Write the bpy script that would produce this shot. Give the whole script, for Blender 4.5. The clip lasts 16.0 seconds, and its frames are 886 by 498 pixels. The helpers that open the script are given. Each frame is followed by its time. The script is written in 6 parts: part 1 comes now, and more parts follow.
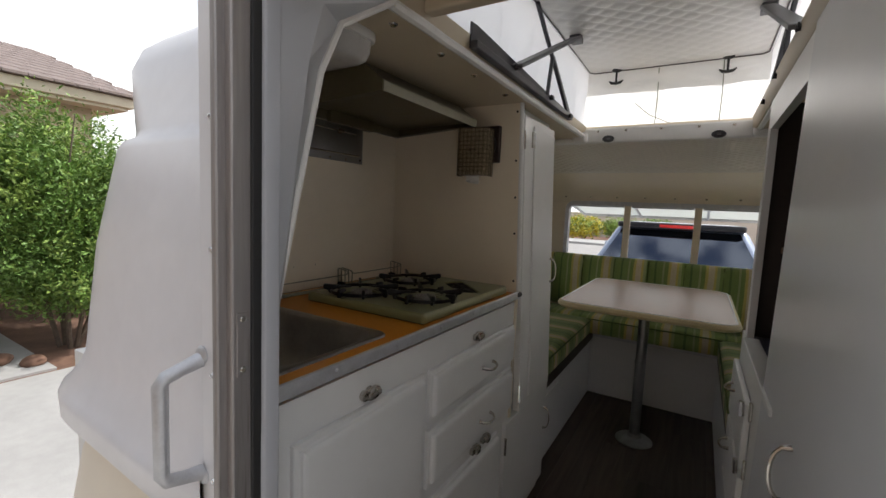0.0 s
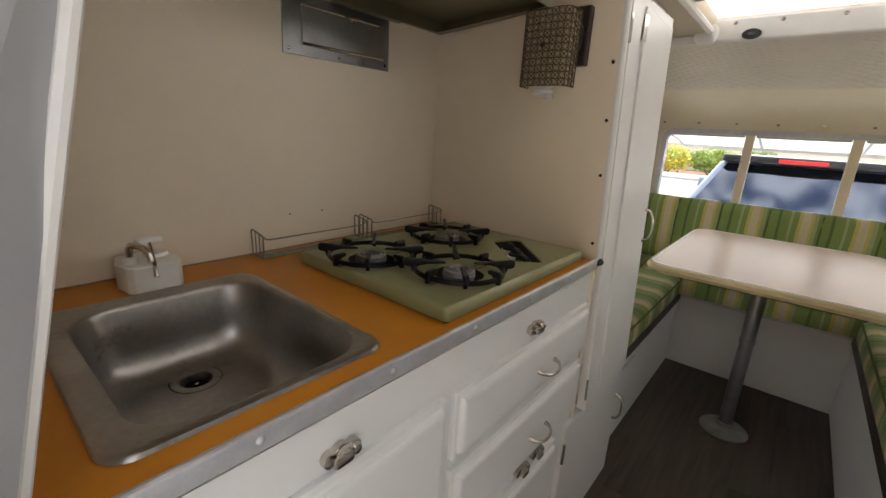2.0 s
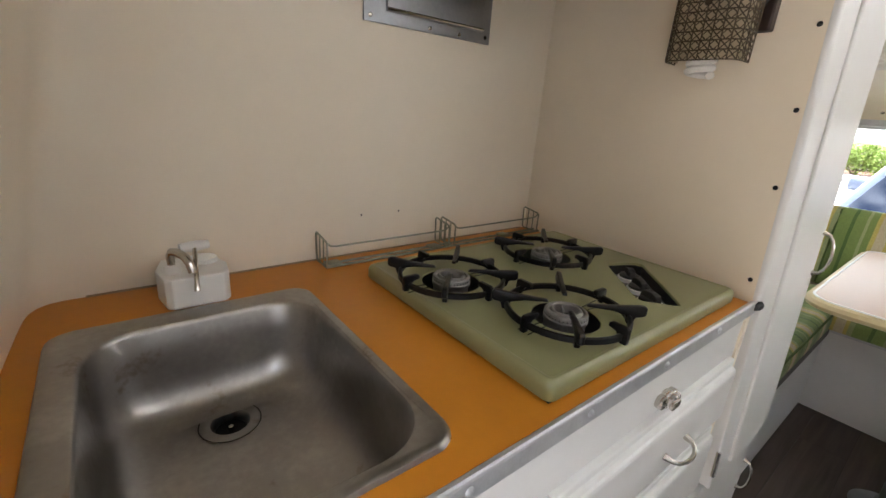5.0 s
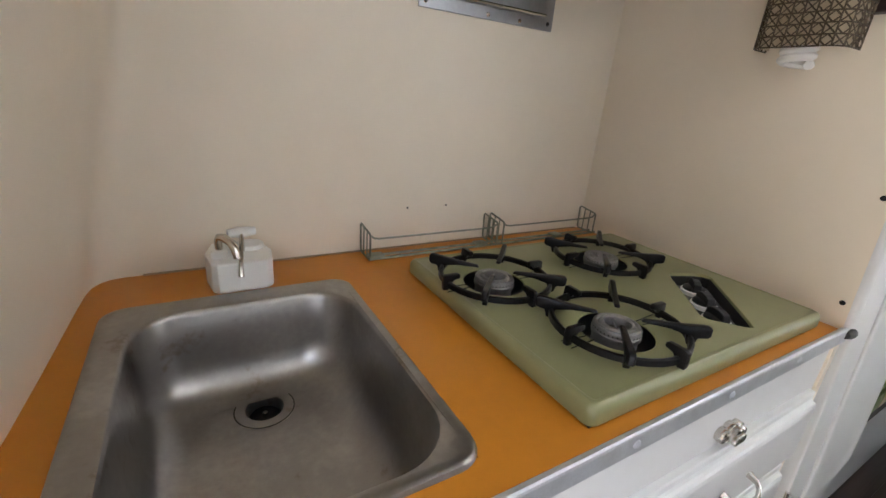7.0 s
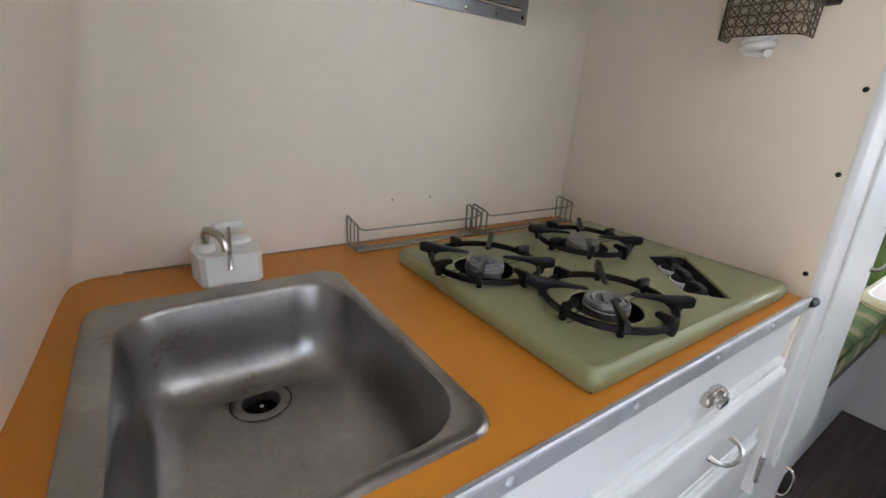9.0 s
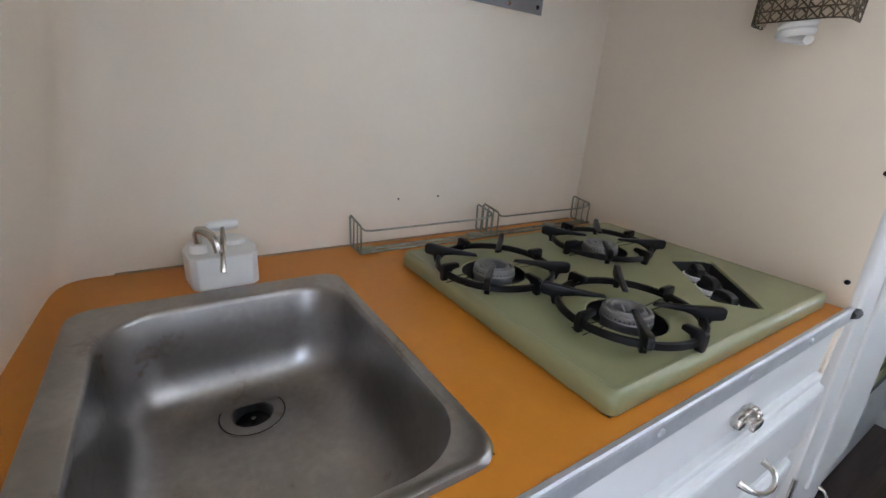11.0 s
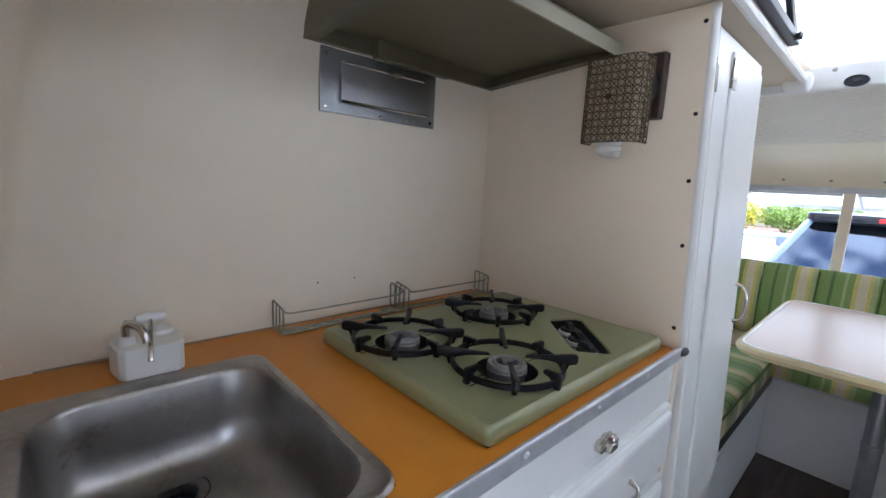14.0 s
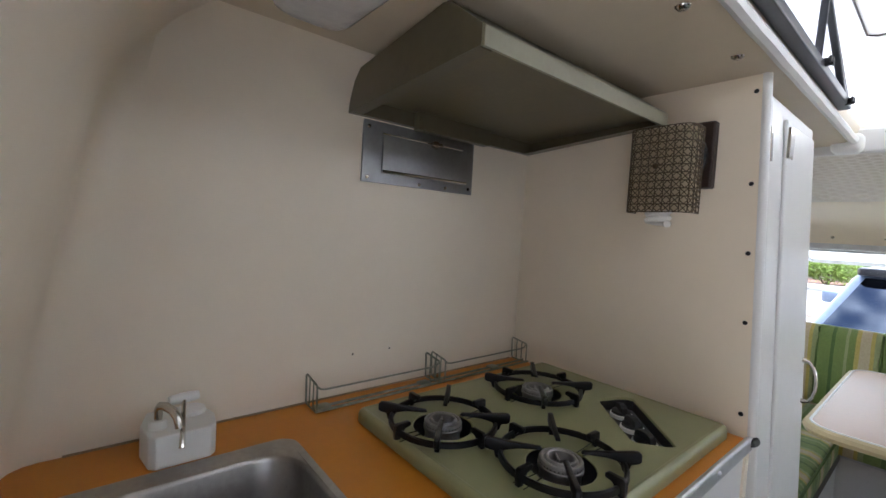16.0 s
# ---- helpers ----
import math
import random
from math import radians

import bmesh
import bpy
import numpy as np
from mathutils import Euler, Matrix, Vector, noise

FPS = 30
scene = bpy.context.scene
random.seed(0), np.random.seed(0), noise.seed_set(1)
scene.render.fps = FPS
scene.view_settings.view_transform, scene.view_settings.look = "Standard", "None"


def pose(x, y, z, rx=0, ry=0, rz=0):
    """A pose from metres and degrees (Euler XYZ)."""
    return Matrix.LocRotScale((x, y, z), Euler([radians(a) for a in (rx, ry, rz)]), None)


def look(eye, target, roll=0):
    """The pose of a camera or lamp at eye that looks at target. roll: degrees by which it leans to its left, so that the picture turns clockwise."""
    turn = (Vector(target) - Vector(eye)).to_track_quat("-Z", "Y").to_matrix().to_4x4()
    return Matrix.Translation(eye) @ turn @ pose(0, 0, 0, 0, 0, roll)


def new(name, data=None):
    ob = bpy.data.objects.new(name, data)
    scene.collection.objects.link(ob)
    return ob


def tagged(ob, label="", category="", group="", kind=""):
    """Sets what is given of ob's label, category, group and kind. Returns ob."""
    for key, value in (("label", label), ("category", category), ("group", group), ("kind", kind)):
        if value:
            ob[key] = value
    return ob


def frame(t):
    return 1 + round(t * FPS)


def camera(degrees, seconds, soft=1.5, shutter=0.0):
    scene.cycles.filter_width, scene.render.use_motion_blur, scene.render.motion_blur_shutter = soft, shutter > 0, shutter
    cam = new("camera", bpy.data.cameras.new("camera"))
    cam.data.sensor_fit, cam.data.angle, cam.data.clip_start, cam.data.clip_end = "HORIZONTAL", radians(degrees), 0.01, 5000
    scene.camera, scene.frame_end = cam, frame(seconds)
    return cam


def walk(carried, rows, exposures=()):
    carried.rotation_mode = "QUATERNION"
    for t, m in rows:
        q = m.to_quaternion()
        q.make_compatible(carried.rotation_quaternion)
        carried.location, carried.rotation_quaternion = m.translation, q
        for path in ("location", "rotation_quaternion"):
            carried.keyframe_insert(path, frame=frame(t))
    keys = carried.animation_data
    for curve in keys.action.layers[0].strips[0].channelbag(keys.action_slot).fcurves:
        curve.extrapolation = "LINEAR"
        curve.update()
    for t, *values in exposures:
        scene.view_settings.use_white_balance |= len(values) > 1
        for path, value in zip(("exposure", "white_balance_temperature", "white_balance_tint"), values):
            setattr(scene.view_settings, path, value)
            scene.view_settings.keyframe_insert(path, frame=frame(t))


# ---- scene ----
cam = camera(92.5, 16.0)
PATH = [
    (0, (1.101, -0.333, 1.194), (0.073, 1.372, 1.0), 2.5),
    (0.5, (1.026, -0.192, 1.193), (0.136, 1.589, 1.002), 2.1),
    (1, (0.996, -0.088, 1.2), (-0.067, 1.594, 1.003), 2.3),
    (1.5, (0.949, -0.026, 1.2), (-0.285, 1.526, 0.94), 2.9),
    (2, (0.928, 0.02, 1.197), (-0.296, 1.507, 0.659), 3.3),
    (2.5, (0.895, 0.074, 1.214), (-0.348, 1.534, 0.646), 3.4),
    (3, (0.849, 0.086, 1.231), (-0.46, 1.487, 0.661), 3.6),
    (3.5, (0.784, 0.124, 1.219), (-0.56, 1.477, 0.616), 3.9),
    (4, (0.776, 0.165, 1.212), (-0.528, 1.541, 0.576), 3.9),
    (4.5, (0.781, 0.166, 1.215), (-0.611, 1.502, 0.69), 3.8),
    (5, (0.779, 0.147, 1.203), (-0.693, 1.345, 0.572), 4.3),
    (5.2, (0.782, 0.142, 1.205), (-0.715, 1.287, 0.535), 3.9),
    (7.3, (0.762, 0.179, 1.203), (-0.84, 1.161, 0.518), 5.1),
    (7.5, (0.767, 0.175, 1.202), (-0.825, 1.178, 0.525), 4.9),
    (8, (0.766, 0.167, 1.199), (-0.809, 1.198, 0.524), 5.1),
    (8.5, (0.77, 0.147, 1.194), (-0.79, 1.204, 0.523), 4.8),
    (8.7, (0.767, 0.144, 1.188), (-0.773, 1.233, 0.523), 4.6),
    (10.8, (0.734, 0.168, 1.17), (-0.776, 1.301, 0.512), 4.0),
    (11, (0.734, 0.176, 1.172), (-0.832, 1.226, 0.506), 4.2),
    (11.5, (0.754, 0.192, 1.18), (-0.9, 1.091, 0.504), 4.6),
    (12, (0.779, 0.182, 1.183), (-0.825, 1.171, 0.512), 4.6),
    (12.5, (0.815, 0.17, 1.192), (-0.695, 1.304, 0.532), 4.2),
    (13, (0.834, 0.155, 1.192), (-0.587, 1.403, 0.542), 3.9),
    (13.5, (0.851, 0.137, 1.202), (-0.563, 1.425, 0.619), 3.6),
    (14, (0.843, 0.131, 1.212), (-0.597, 1.483, 0.899), 3.2),
    (14.5, (0.836, 0.121, 1.224), (-0.615, 1.487, 1.057), 3.0),
    (15, (0.836, 0.112, 1.232), (-0.631, 1.466, 1.107), 2.8),
    (15.5, (0.83, 0.118, 1.243), (-0.655, 1.455, 1.157), 2.5),
    (16, (0.796, 0.127, 1.251), (-0.742, 1.402, 1.154), 3.3),
]
walk(cam, [(t, look(eye, target, roll)) for t, eye, target, roll in PATH], exposures=[(0.0, 0.0, 6250, 10), (0.6, 0.50, 6550, 10), (1.5, 1.15, 6600, 10), (2.5, 1.51, 6400, 10), (3.5, 1.77, 6200, 10), (5.0, 2.05, 6100, 10), (8.0, 2.31, 5570, 10), (12.5, 2.23, 5150, 10), (14.0, 1.92, 5120, 10), (16.0, 1.70, 5480, 10)])

import mathutils.geometry

# ---- world and light ----
world = bpy.data.worlds.new("sky")
scene.world = world
world.use_nodes = True
wn = world.node_tree
sky = wn.nodes.new("ShaderNodeTexSky")
sky.sky_type = 'NISHITA'
sky.sun_disc = False
sky.sun_elevation, sky.sun_rotation = radians(57), radians(50)
sky.dust_density, sky.ozone_density = 4.0, 1.0
wn.nodes["Background"].inputs[1].default_value = 0.15
# broken white cloud over the blue, closing to white haze low down
wtc, wno, wra, wmx = (wn.nodes.new("ShaderNode" + k) for k in ("TexCoord", "TexNoise", "ValToRGB", "Mix"))
wno.inputs["Scale"].default_value, wno.inputs["Detail"].default_value, wno.inputs["Distortion"].default_value = 21.0, 9, 0.6
wra.color_ramp.elements[0].position, wra.color_ramp.elements[1].position = 0.44, 0.58
wmx.data_type = 'RGBA'
wmx.inputs["B"].default_value = (10.0, 9.85, 9.6, 1)
wn.links.new(wtc.outputs["Generated"], wno.inputs["Vector"])
wn.links.new(wno.outputs["Fac"], wra.inputs["Fac"])
wsp, wlo, whi = (wn.nodes.new("ShaderNode" + k) for k in ("SeparateXYZ", "MapRange", "Math"))
wlo.inputs["From Min"].default_value, wlo.inputs["From Max"].default_value = 0.55, 0.25
whi.operation = 'MAXIMUM'
wn.links.new(wtc.outputs["Generated"], wsp.inputs[0])
wn.links.new(wsp.outputs["Z"], wlo.inputs["Value"])
wn.links.new(wra.outputs["Color"], whi.inputs[0])
wn.links.new(wlo.outputs[0], whi.inputs[1])
wn.links.new(whi.outputs[0], wmx.inputs["Factor"])
wn.links.new(sky.outputs[0], wmx.inputs["A"])
wn.links.new(wmx.outputs["Result"], wn.nodes["Background"].inputs[0])
sun = new("sun", bpy.data.lights.new("sun", 'SUN'))
sun.data.energy, sun.data.angle, sun.data.color = 4.2, radians(1.5), (1.0, 0.95, 0.88)
sun.matrix_world = look((3.6, 3.0, 7.2), (0, 0, 0))


# ---- materials ----
def mat(name, color, rough=0.5, metal=0.0, vary=0.06, scale=6.0, bump=0.0, bscale=60.0, coat=0.0, dirt=None, spec=0.5, stretch=None):
    """Plain surface with two scales of variation, and fine relief."""
    m = bpy.data.materials.new(name)
    m.use_nodes = True
    nt = m.node_tree
    b = nt.nodes["Principled BSDF"]
    b.inputs["Roughness"].default_value, b.inputs["Metallic"].default_value = rough, metal
    b.inputs["Coat Weight"].default_value, b.inputs["Coat Roughness"].default_value = coat, max(0.06, rough - 0.08)
    b.inputs["Specular IOR Level"].default_value = spec
    tc = nt.nodes.new("ShaderNodeTexCoord")
    mp = nt.nodes.new("ShaderNodeMapping")
    mp.inputs["Scale"].default_value = stretch or (1, 1, 1)
    nt.links.new(tc.outputs["Object"], mp.inputs["Vector"])
    n1, n2 = nt.nodes.new("ShaderNodeTexNoise"), nt.nodes.new("ShaderNodeTexNoise")
    n1.inputs["Scale"].default_value, n1.inputs["Detail"].default_value = scale, 5
    n2.inputs["Scale"].default_value, n2.inputs["Detail"].default_value = scale * 9, 4
    nt.links.new(mp.outputs[0], n1.inputs["Vector"])
    nt.links.new(mp.outputs[0], n2.inputs["Vector"])
    mix = nt.nodes.new("ShaderNodeMath")
    mix.operation = 'MULTIPLY_ADD'
    mix.inputs[1].default_value = 0.4
    nt.links.new(n2.outputs["Fac"], mix.inputs[0])
    nt.links.new(n1.outputs["Fac"], mix.inputs[2])
    ramp = nt.nodes.new("ShaderNodeValToRGB")
    lo = [c * (1 - 2 * vary) for c in color]
    hi = [min(1, c * (1 + 2 * vary)) for c in color]
    if dirt:
        lo = dirt
    ramp.color_ramp.interpolation = 'EASE'
    ramp.color_ramp.elements[0].position, ramp.color_ramp.elements[0].color = 0.4 if dirt else 0.32, (*lo, 1)
    ramp.color_ramp.elements[1].position, ramp.color_ramp.elements[1].color = 1.0, (*hi, 1)
    if dirt:
        e = ramp.color_ramp.elements.new(0.58)
        e.color = (*color, 1)
    nt.links.new(mix.outputs[0], ramp.inputs["Fac"])
    if dirt:
        nt.links.new(ramp.outputs["Color"], b.inputs["Base Color"])
    else:
        nt.nodes.remove(ramp)
        share, blend = nt.nodes.new("ShaderNodeMapRange"), nt.nodes.new("ShaderNodeMix")
        share.inputs["From Min"].default_value, share.inputs["From Max"].default_value = 0.35, 1.05
        blend.data_type = 'RGBA'
        blend.inputs["A"].default_value, blend.inputs["B"].default_value = (*lo, 1), (*hi, 1)
        nt.links.new(mix.outputs[0], share.inputs["Value"])
        nt.links.new(share.outputs[0], blend.inputs["Factor"])
        nt.links.new(blend.outputs["Result"], b.inputs["Base Color"])
    rr = nt.nodes.new("ShaderNodeMapRange")
    span = (max(0.02, rough - 0.08), min(1, rough + 0.08))
    if span[0] < 0.28 < span[1]:
        span = (0.285, 0.40) if rough >= 0.25 else (0.12, 0.26)
    rr.inputs["To Min"].default_value, rr.inputs["To Max"].default_value = span
    nt.links.new(n1.outputs["Fac"], rr.inputs["Value"])
    nt.links.new(rr.outputs[0], b.inputs["Roughness"])
    if bump:
        n3 = nt.nodes.new("ShaderNodeTexNoise")
        n3.inputs["Scale"].default_value, n3.inputs["Detail"].default_value = bscale, 6
        nt.links.new(mp.outputs[0], n3.inputs["Vector"])
        bp = nt.nodes.new("ShaderNodeBump")
        bp.inputs["Strength"].default_value, bp.inputs["Distance"].default_value = bump, 0.004
        nt.links.new(n3.outputs["Fac"], bp.inputs["Height"])
        nt.links.new(bp.outputs[0], b.inputs["Normal"])
    return m


CREAM = mat("cream_wall_laminate", (0.82, 0.735, 0.59), 0.34, vary=0.025, scale=2.5, bump=0.03, bscale=25)
WHITE = mat("white_cabinet_paint", (0.74, 0.74, 0.725), 0.32, vary=0.02, scale=5, bump=0.06, bscale=40)
# wall cream made darker for the ceiling, which puts its dimness into the colour
CEIL = mat("shaded_ceiling_cream", (0.575, 0.495, 0.36), 0.5, vary=0.03, scale=3, bump=0.04, bscale=30)
# reveal white lowered and blued, so its shade is in the colour
REVEAL = mat("shaded_white_reveal", (0.43, 0.44, 0.465), 0.30, vary=0.012, scale=3, coat=0.2, bump=0.05, bscale=18)
GELCOAT = mat("white_fibreglass_gelcoat", (0.76, 0.755, 0.77), 0.30, vary=0.04, scale=3, coat=0.2, bump=0.05, bscale=18)
ORANGE = mat("orange_laminate", (0.54, 0.205, 0.016), 0.42, vary=0.05, scale=8, spec=0.35, bump=0.03, bscale=220)
AVOCADO = mat("avocado_enamel", (0.25, 0.252, 0.118), 0.26, vary=0.035, scale=7, coat=0.15)
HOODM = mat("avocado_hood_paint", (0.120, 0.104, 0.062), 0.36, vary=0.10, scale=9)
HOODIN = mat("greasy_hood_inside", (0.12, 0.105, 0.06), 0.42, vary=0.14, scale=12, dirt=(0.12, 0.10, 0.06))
STEEL = mat("brushed_stainless", (0.52, 0.51, 0.49), 0.27, 1.0, vary=0.08, scale=10, bump=0.03, bscale=300)
GALV = mat("galvanised_plate", (0.36, 0.37, 0.38), 0.38, 1.0, vary=0.10, scale=14)
CHROME = mat("chrome", (0.75, 0.75, 0.75), 0.12, 1.0, vary=0.03)
NICKEL = mat("old_nickel", (0.55, 0.52, 0.47), 0.24, 1.0, vary=0.12, scale=60)
ALU = mat("aluminium_trim", (0.58, 0.59, 0.61), 0.46, 0.7, vary=0.08, scale=30)
WEATHERED = mat("weathered_aluminium", (0.36, 0.34, 0.33), 0.5, 0.8, vary=0.2, scale=22, dirt=(0.13, 0.10, 0.085), bump=0.1, bscale=80, stretch=(1, 1, 0.06))
BLACK = mat("black_cast_iron", (0.004, 0.004, 0.005), 0.32, vary=0.2, scale=40, spec=0.35, bump=0.12, bscale=200)
RUBBER = mat("black_rubber", (0.02, 0.02, 0.02), 0.55)
DARKMETAL = mat("dark_anodised_rail", (0.06, 0.06, 0.065), 0.4, 0.6, vary=0.15, scale=20)
GREYMETAL = mat("grey_steel_arm", (0.13, 0.13, 0.135), 0.42, 0.8, vary=0.15, scale=20)
WIRE = mat("old_grey_wire", (0.24, 0.25, 0.19), 0.38, 0.6, vary=0.2, scale=50)
PLASTIC = mat("white_plastic", (0.80, 0.79, 0.75), 0.34, vary=0.02)
BROWNWOOD = mat("dark_brown_wood", (0.024, 0.013, 0.010), 0.45, vary=0.25, scale=15)
CANVASW = mat("vinyl_white_trim", (0.80, 0.79, 0.76), 0.5, vary=0.03, scale=6)
TABLETOP = mat("pale_pink_laminate", (0.49, 0.33, 0.238), 0.28, vary=0.03, scale=12, spec=0.4)
TABLEEDGE = mat("yellowed_edge_band", (0.60, 0.50, 0.28), 0.4, vary=0.06)
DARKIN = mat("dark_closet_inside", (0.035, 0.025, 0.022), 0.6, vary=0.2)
NAVY = mat("dark_bag_fabric", (0.03, 0.03, 0.05), 0.7, vary=0.15, bump=0.3, bscale=150)
CONCRETE = mat("pale_concrete", (0.36, 0.355, 0.345), 0.85, vary=0.09, scale=1.5, bump=0.3, bscale=60)
SOIL = mat("brown_soil", (0.16, 0.09, 0.06), 0.95, vary=0.2, scale=5, bump=0.8, bscale=30)
STUCCO = mat("tan_stucco", (0.42, 0.34, 0.25), 0.9, vary=0.06, scale=3, bump=0.4, bscale=80)
EAVE = mat("cream_fascia_board", (0.60, 0.54, 0.42), 0.7, vary=0.05)
ROOFTILE = mat("grey_brown_roof_tile", (0.20, 0.16, 0.145), 0.8, vary=0.15, scale=9, bump=0.3)
LEAF = mat("green_leaf", (0.13, 0.23, 0.045), 0.5, vary=0.3, scale=4)
LEAF2 = mat("young_leaf", (0.24, 0.34, 0.07), 0.5, vary=0.25, scale=4)
YELLOW = mat("yellow_blossom", (0.60, 0.50, 0.05), 0.7, vary=0.15, scale=8)
BARK = mat("grey_bark", (0.13, 0.10, 0.075), 0.9, vary=0.2, scale=20, bump=0.6)
CARPAINT = mat("blue_grey_car_paint", (0.22, 0.27, 0.38), 0.25, 0.3, coat=1.0)
CARBLACK = mat("black_car_trim", (0.012, 0.012, 0.015), 0.35, spec=0.3)
CARGLASS = mat("dark_car_glass", (0.095, 0.108, 0.135), 0.02, 1.0, vary=0.01)
DULL = mat("dull_chrome", (0.34, 0.34, 0.35), 0.34, 1.0, vary=0.12, scale=20)
GREYSTUCCO = mat("grey_stucco", (0.24, 0.24, 0.25), 0.9, vary=0.05, scale=2, bump=0.3, bscale=60)
LIPM = mat("pale_hood_lip", (0.27, 0.26, 0.18), 0.4, vary=0.08, scale=12)
REDLENS = mat("red_lamp_lens", (0.6, 0.02, 0.02), 0.2, coat=0.6)
CLEAR = mat("frosted_lamp_lens", (0.50, 0.485, 0.46), 0.16, bump=0.9, bscale=22)


# ---- mesh helpers ----
def box(bm, x0, x1, y0, y1, z0, z1, bev=0.0, seg=2):
    t = bmesh.new()
    v = [t.verts.new((x, y, z)) for x in (x0, x1) for y in (y0, y1) for z in (z0, z1)]
    for f in ((0, 1, 3, 2), (4, 6, 7, 5), (0, 4, 5, 1), (2, 3, 7, 6), (0, 2, 6, 4), (1, 5, 7, 3)):
        t.faces.new([v[i] for i in f])
    if bev:
        bmesh.ops.bevel(t, geom=t.edges[:], offset=bev, segments=seg, profile=0.5, affect='EDGES')
    join(bm, t)


def join(bm, t):
    me = bpy.data.meshes.new("tmp")
    t.to_mesh(me)
    t.free()
    bm.from_mesh(me)
    bpy.data.meshes.remove(me)


def prism(bm, pts, axis, a, b, bev=0.0, seg=2):
    """A closed outline, in the two other axes, drawn out along an axis from a to b."""
    t = bmesh.new()

    def put(p, w):
        c = {'x': (w, p[0], p[1]), 'y': (p[0], w, p[1]), 'z': (p[0], p[1], w)}[axis]
        return t.verts.new(c)
    lo, hi = [put(p, a) for p in pts], [put(p, b) for p in pts]
    n = len(pts)
    t.faces.new(lo)
    t.faces.new(hi[::-1])
    for i in range(n):
        t.faces.new((lo[i], lo[(i + 1) % n], hi[(i + 1) % n], hi[i]))
    bmesh.ops.recalc_face_normals(t, faces=t.faces[:])
    if bev:
        bmesh.ops.bevel(t, geom=t.edges[:], offset=bev, segments=seg, profile=0.5, affect='EDGES')
    join(bm, t)


def strip(line, thick):
    """An outline of even thickness along an open polyline."""
    out = []
    n = len(line)
    for i, p in enumerate(line):
        q, r = Vector(line[max(0, i - 1)]), Vector(line[min(n - 1, i + 1)])
        d = (r - q).normalized()
        out.append((p[0] - d.y * thick, p[1] + d.x * thick))
    return list(line) + out[::-1]


def tube(bm, pts, r, seg=8, closed=False):
    pts = [Vector(p) for p in pts]
    n = len(pts)
    rings = []
    up = None
    for i, p in enumerate(pts):
        if closed:
            d = pts[(i + 1) % n] - pts[i - 1]
        else:
            d = pts[min(n - 1, i + 1)] - pts[max(0, i - 1)]
        d.normalize()
        if up is None:
            up = Vector((0, 0, 1)) if abs(d.z) < 0.9 else Vector((1, 0, 0))
        side = d.cross(up).normalized()
        up = side.cross(d).normalized()
        rr = r[i] if isinstance(r, (list, tuple)) else r
        rings.append([bm.verts.new(p + (side * math.cos(2 * math.pi * k / seg) + up * math.sin(2 * math.pi * k / seg)) * rr) for k in range(seg)])
    for i in range(n if closed else n - 1):
        a, b = rings[i], rings[(i + 1) % n]
        for k in range(seg):
            bm.faces.new((a[k], a[(k + 1) % seg], b[(k + 1) % seg], b[k]))
    if not closed:
        bm.faces.new(rings[0][::-1])
        bm.faces.new(rings[-1])


def lathe(bm, profile, m=None, seg=24):
    """A turned shape: profile of (radius, height) round z, put by the pose m."""
    m = m or Matrix()
    rings = []
    for r, z in profile:
        if r < 1e-6:
            rings.append([bm.verts.new(m @ Vector((0, 0, z)))])
        else:
            rings.append([bm.verts.new(m @ Vector((r * math.cos(2 * math.pi * k / seg), r * math.sin(2 * math.pi * k / seg), z))) for k in range(seg)])
    for a, b in zip(rings, rings[1:]):
        for k in range(seg):
            if len(a) == 1 and len(b) == 1:
                continue
            if len(a) == 1:
                bm.faces.new((a[0], b[(k + 1) % seg], b[k]))
            elif len(b) == 1:
                bm.faces.new((a[k], a[(k + 1) % seg], b[0]))
            else:
                bm.faces.new((a[k], a[(k + 1) % seg], b[(k + 1) % seg], b[k]))


def rounded(x0, x1, y0, y1, r, seg=6):
    """The outline of a rectangle with round corners, anticlockwise."""
    rs = r if isinstance(r, (list, tuple)) else [r] * 4
    out = []
    for (cx, cy, a), rr in zip(((x1, y1, 0), (x0, y1, 90), (x0, y0, 180), (x1, y0, 270)), rs):
        sx, sy = (-1 if cx == x1 else 1), (-1 if cy == y1 else 1)
        for k in range(seg + 1):
            w = radians(a + 90 * k / seg)
            out.append((cx + sx * rr + rr * math.cos(w), cy + sy * rr + rr * math.sin(w)))
    return out


def part(name, bm, material, parent=None, label="", smooth=False):
    me = bpy.data.meshes.new(name)
    bmesh.ops.recalc_face_normals(bm, faces=bm.faces[:])
    bm.to_mesh(me)
    bm.free()
    me.materials.append(material)
    if smooth:
        me.polygons.foreach_set("use_smooth", [True] * len(me.polygons))
        me.set_sharp_from_angle(angle=radians(40))
    ob = new(name, me)
    if parent is not None:
        ob.parent = parent
        ob.matrix_parent_inverse = parent.matrix_basis.inverted()
    if label:
        ob["label"] = label
    return ob


def thing(name, label, category, at=(0, 0, 0), group="", kind=""):
    ob = new(name)
    ob.empty_display_size = 0.05
    ob.matrix_basis = Matrix.Translation(at)
    return tagged(ob, label, category, group, kind)


def structure(name, bm, material, label, smooth=False, category="structure"):
    return tagged(part(name, bm, material, None, "", smooth), label, category, kind="structure")


def bx(*a, **k):
    bm = bmesh.new()
    box(bm, *a, **k)
    return bm


def pr(*a, **k):
    bm = bmesh.new()
    prism(bm, *a, **k)
    return bm


def tb(*a, **k):
    bm = bmesh.new()
    tube(bm, *a, **k)
    return bm


def lt(*a, **k):
    bm = bmesh.new()
    lathe(bm, *a, **k)
    return bm


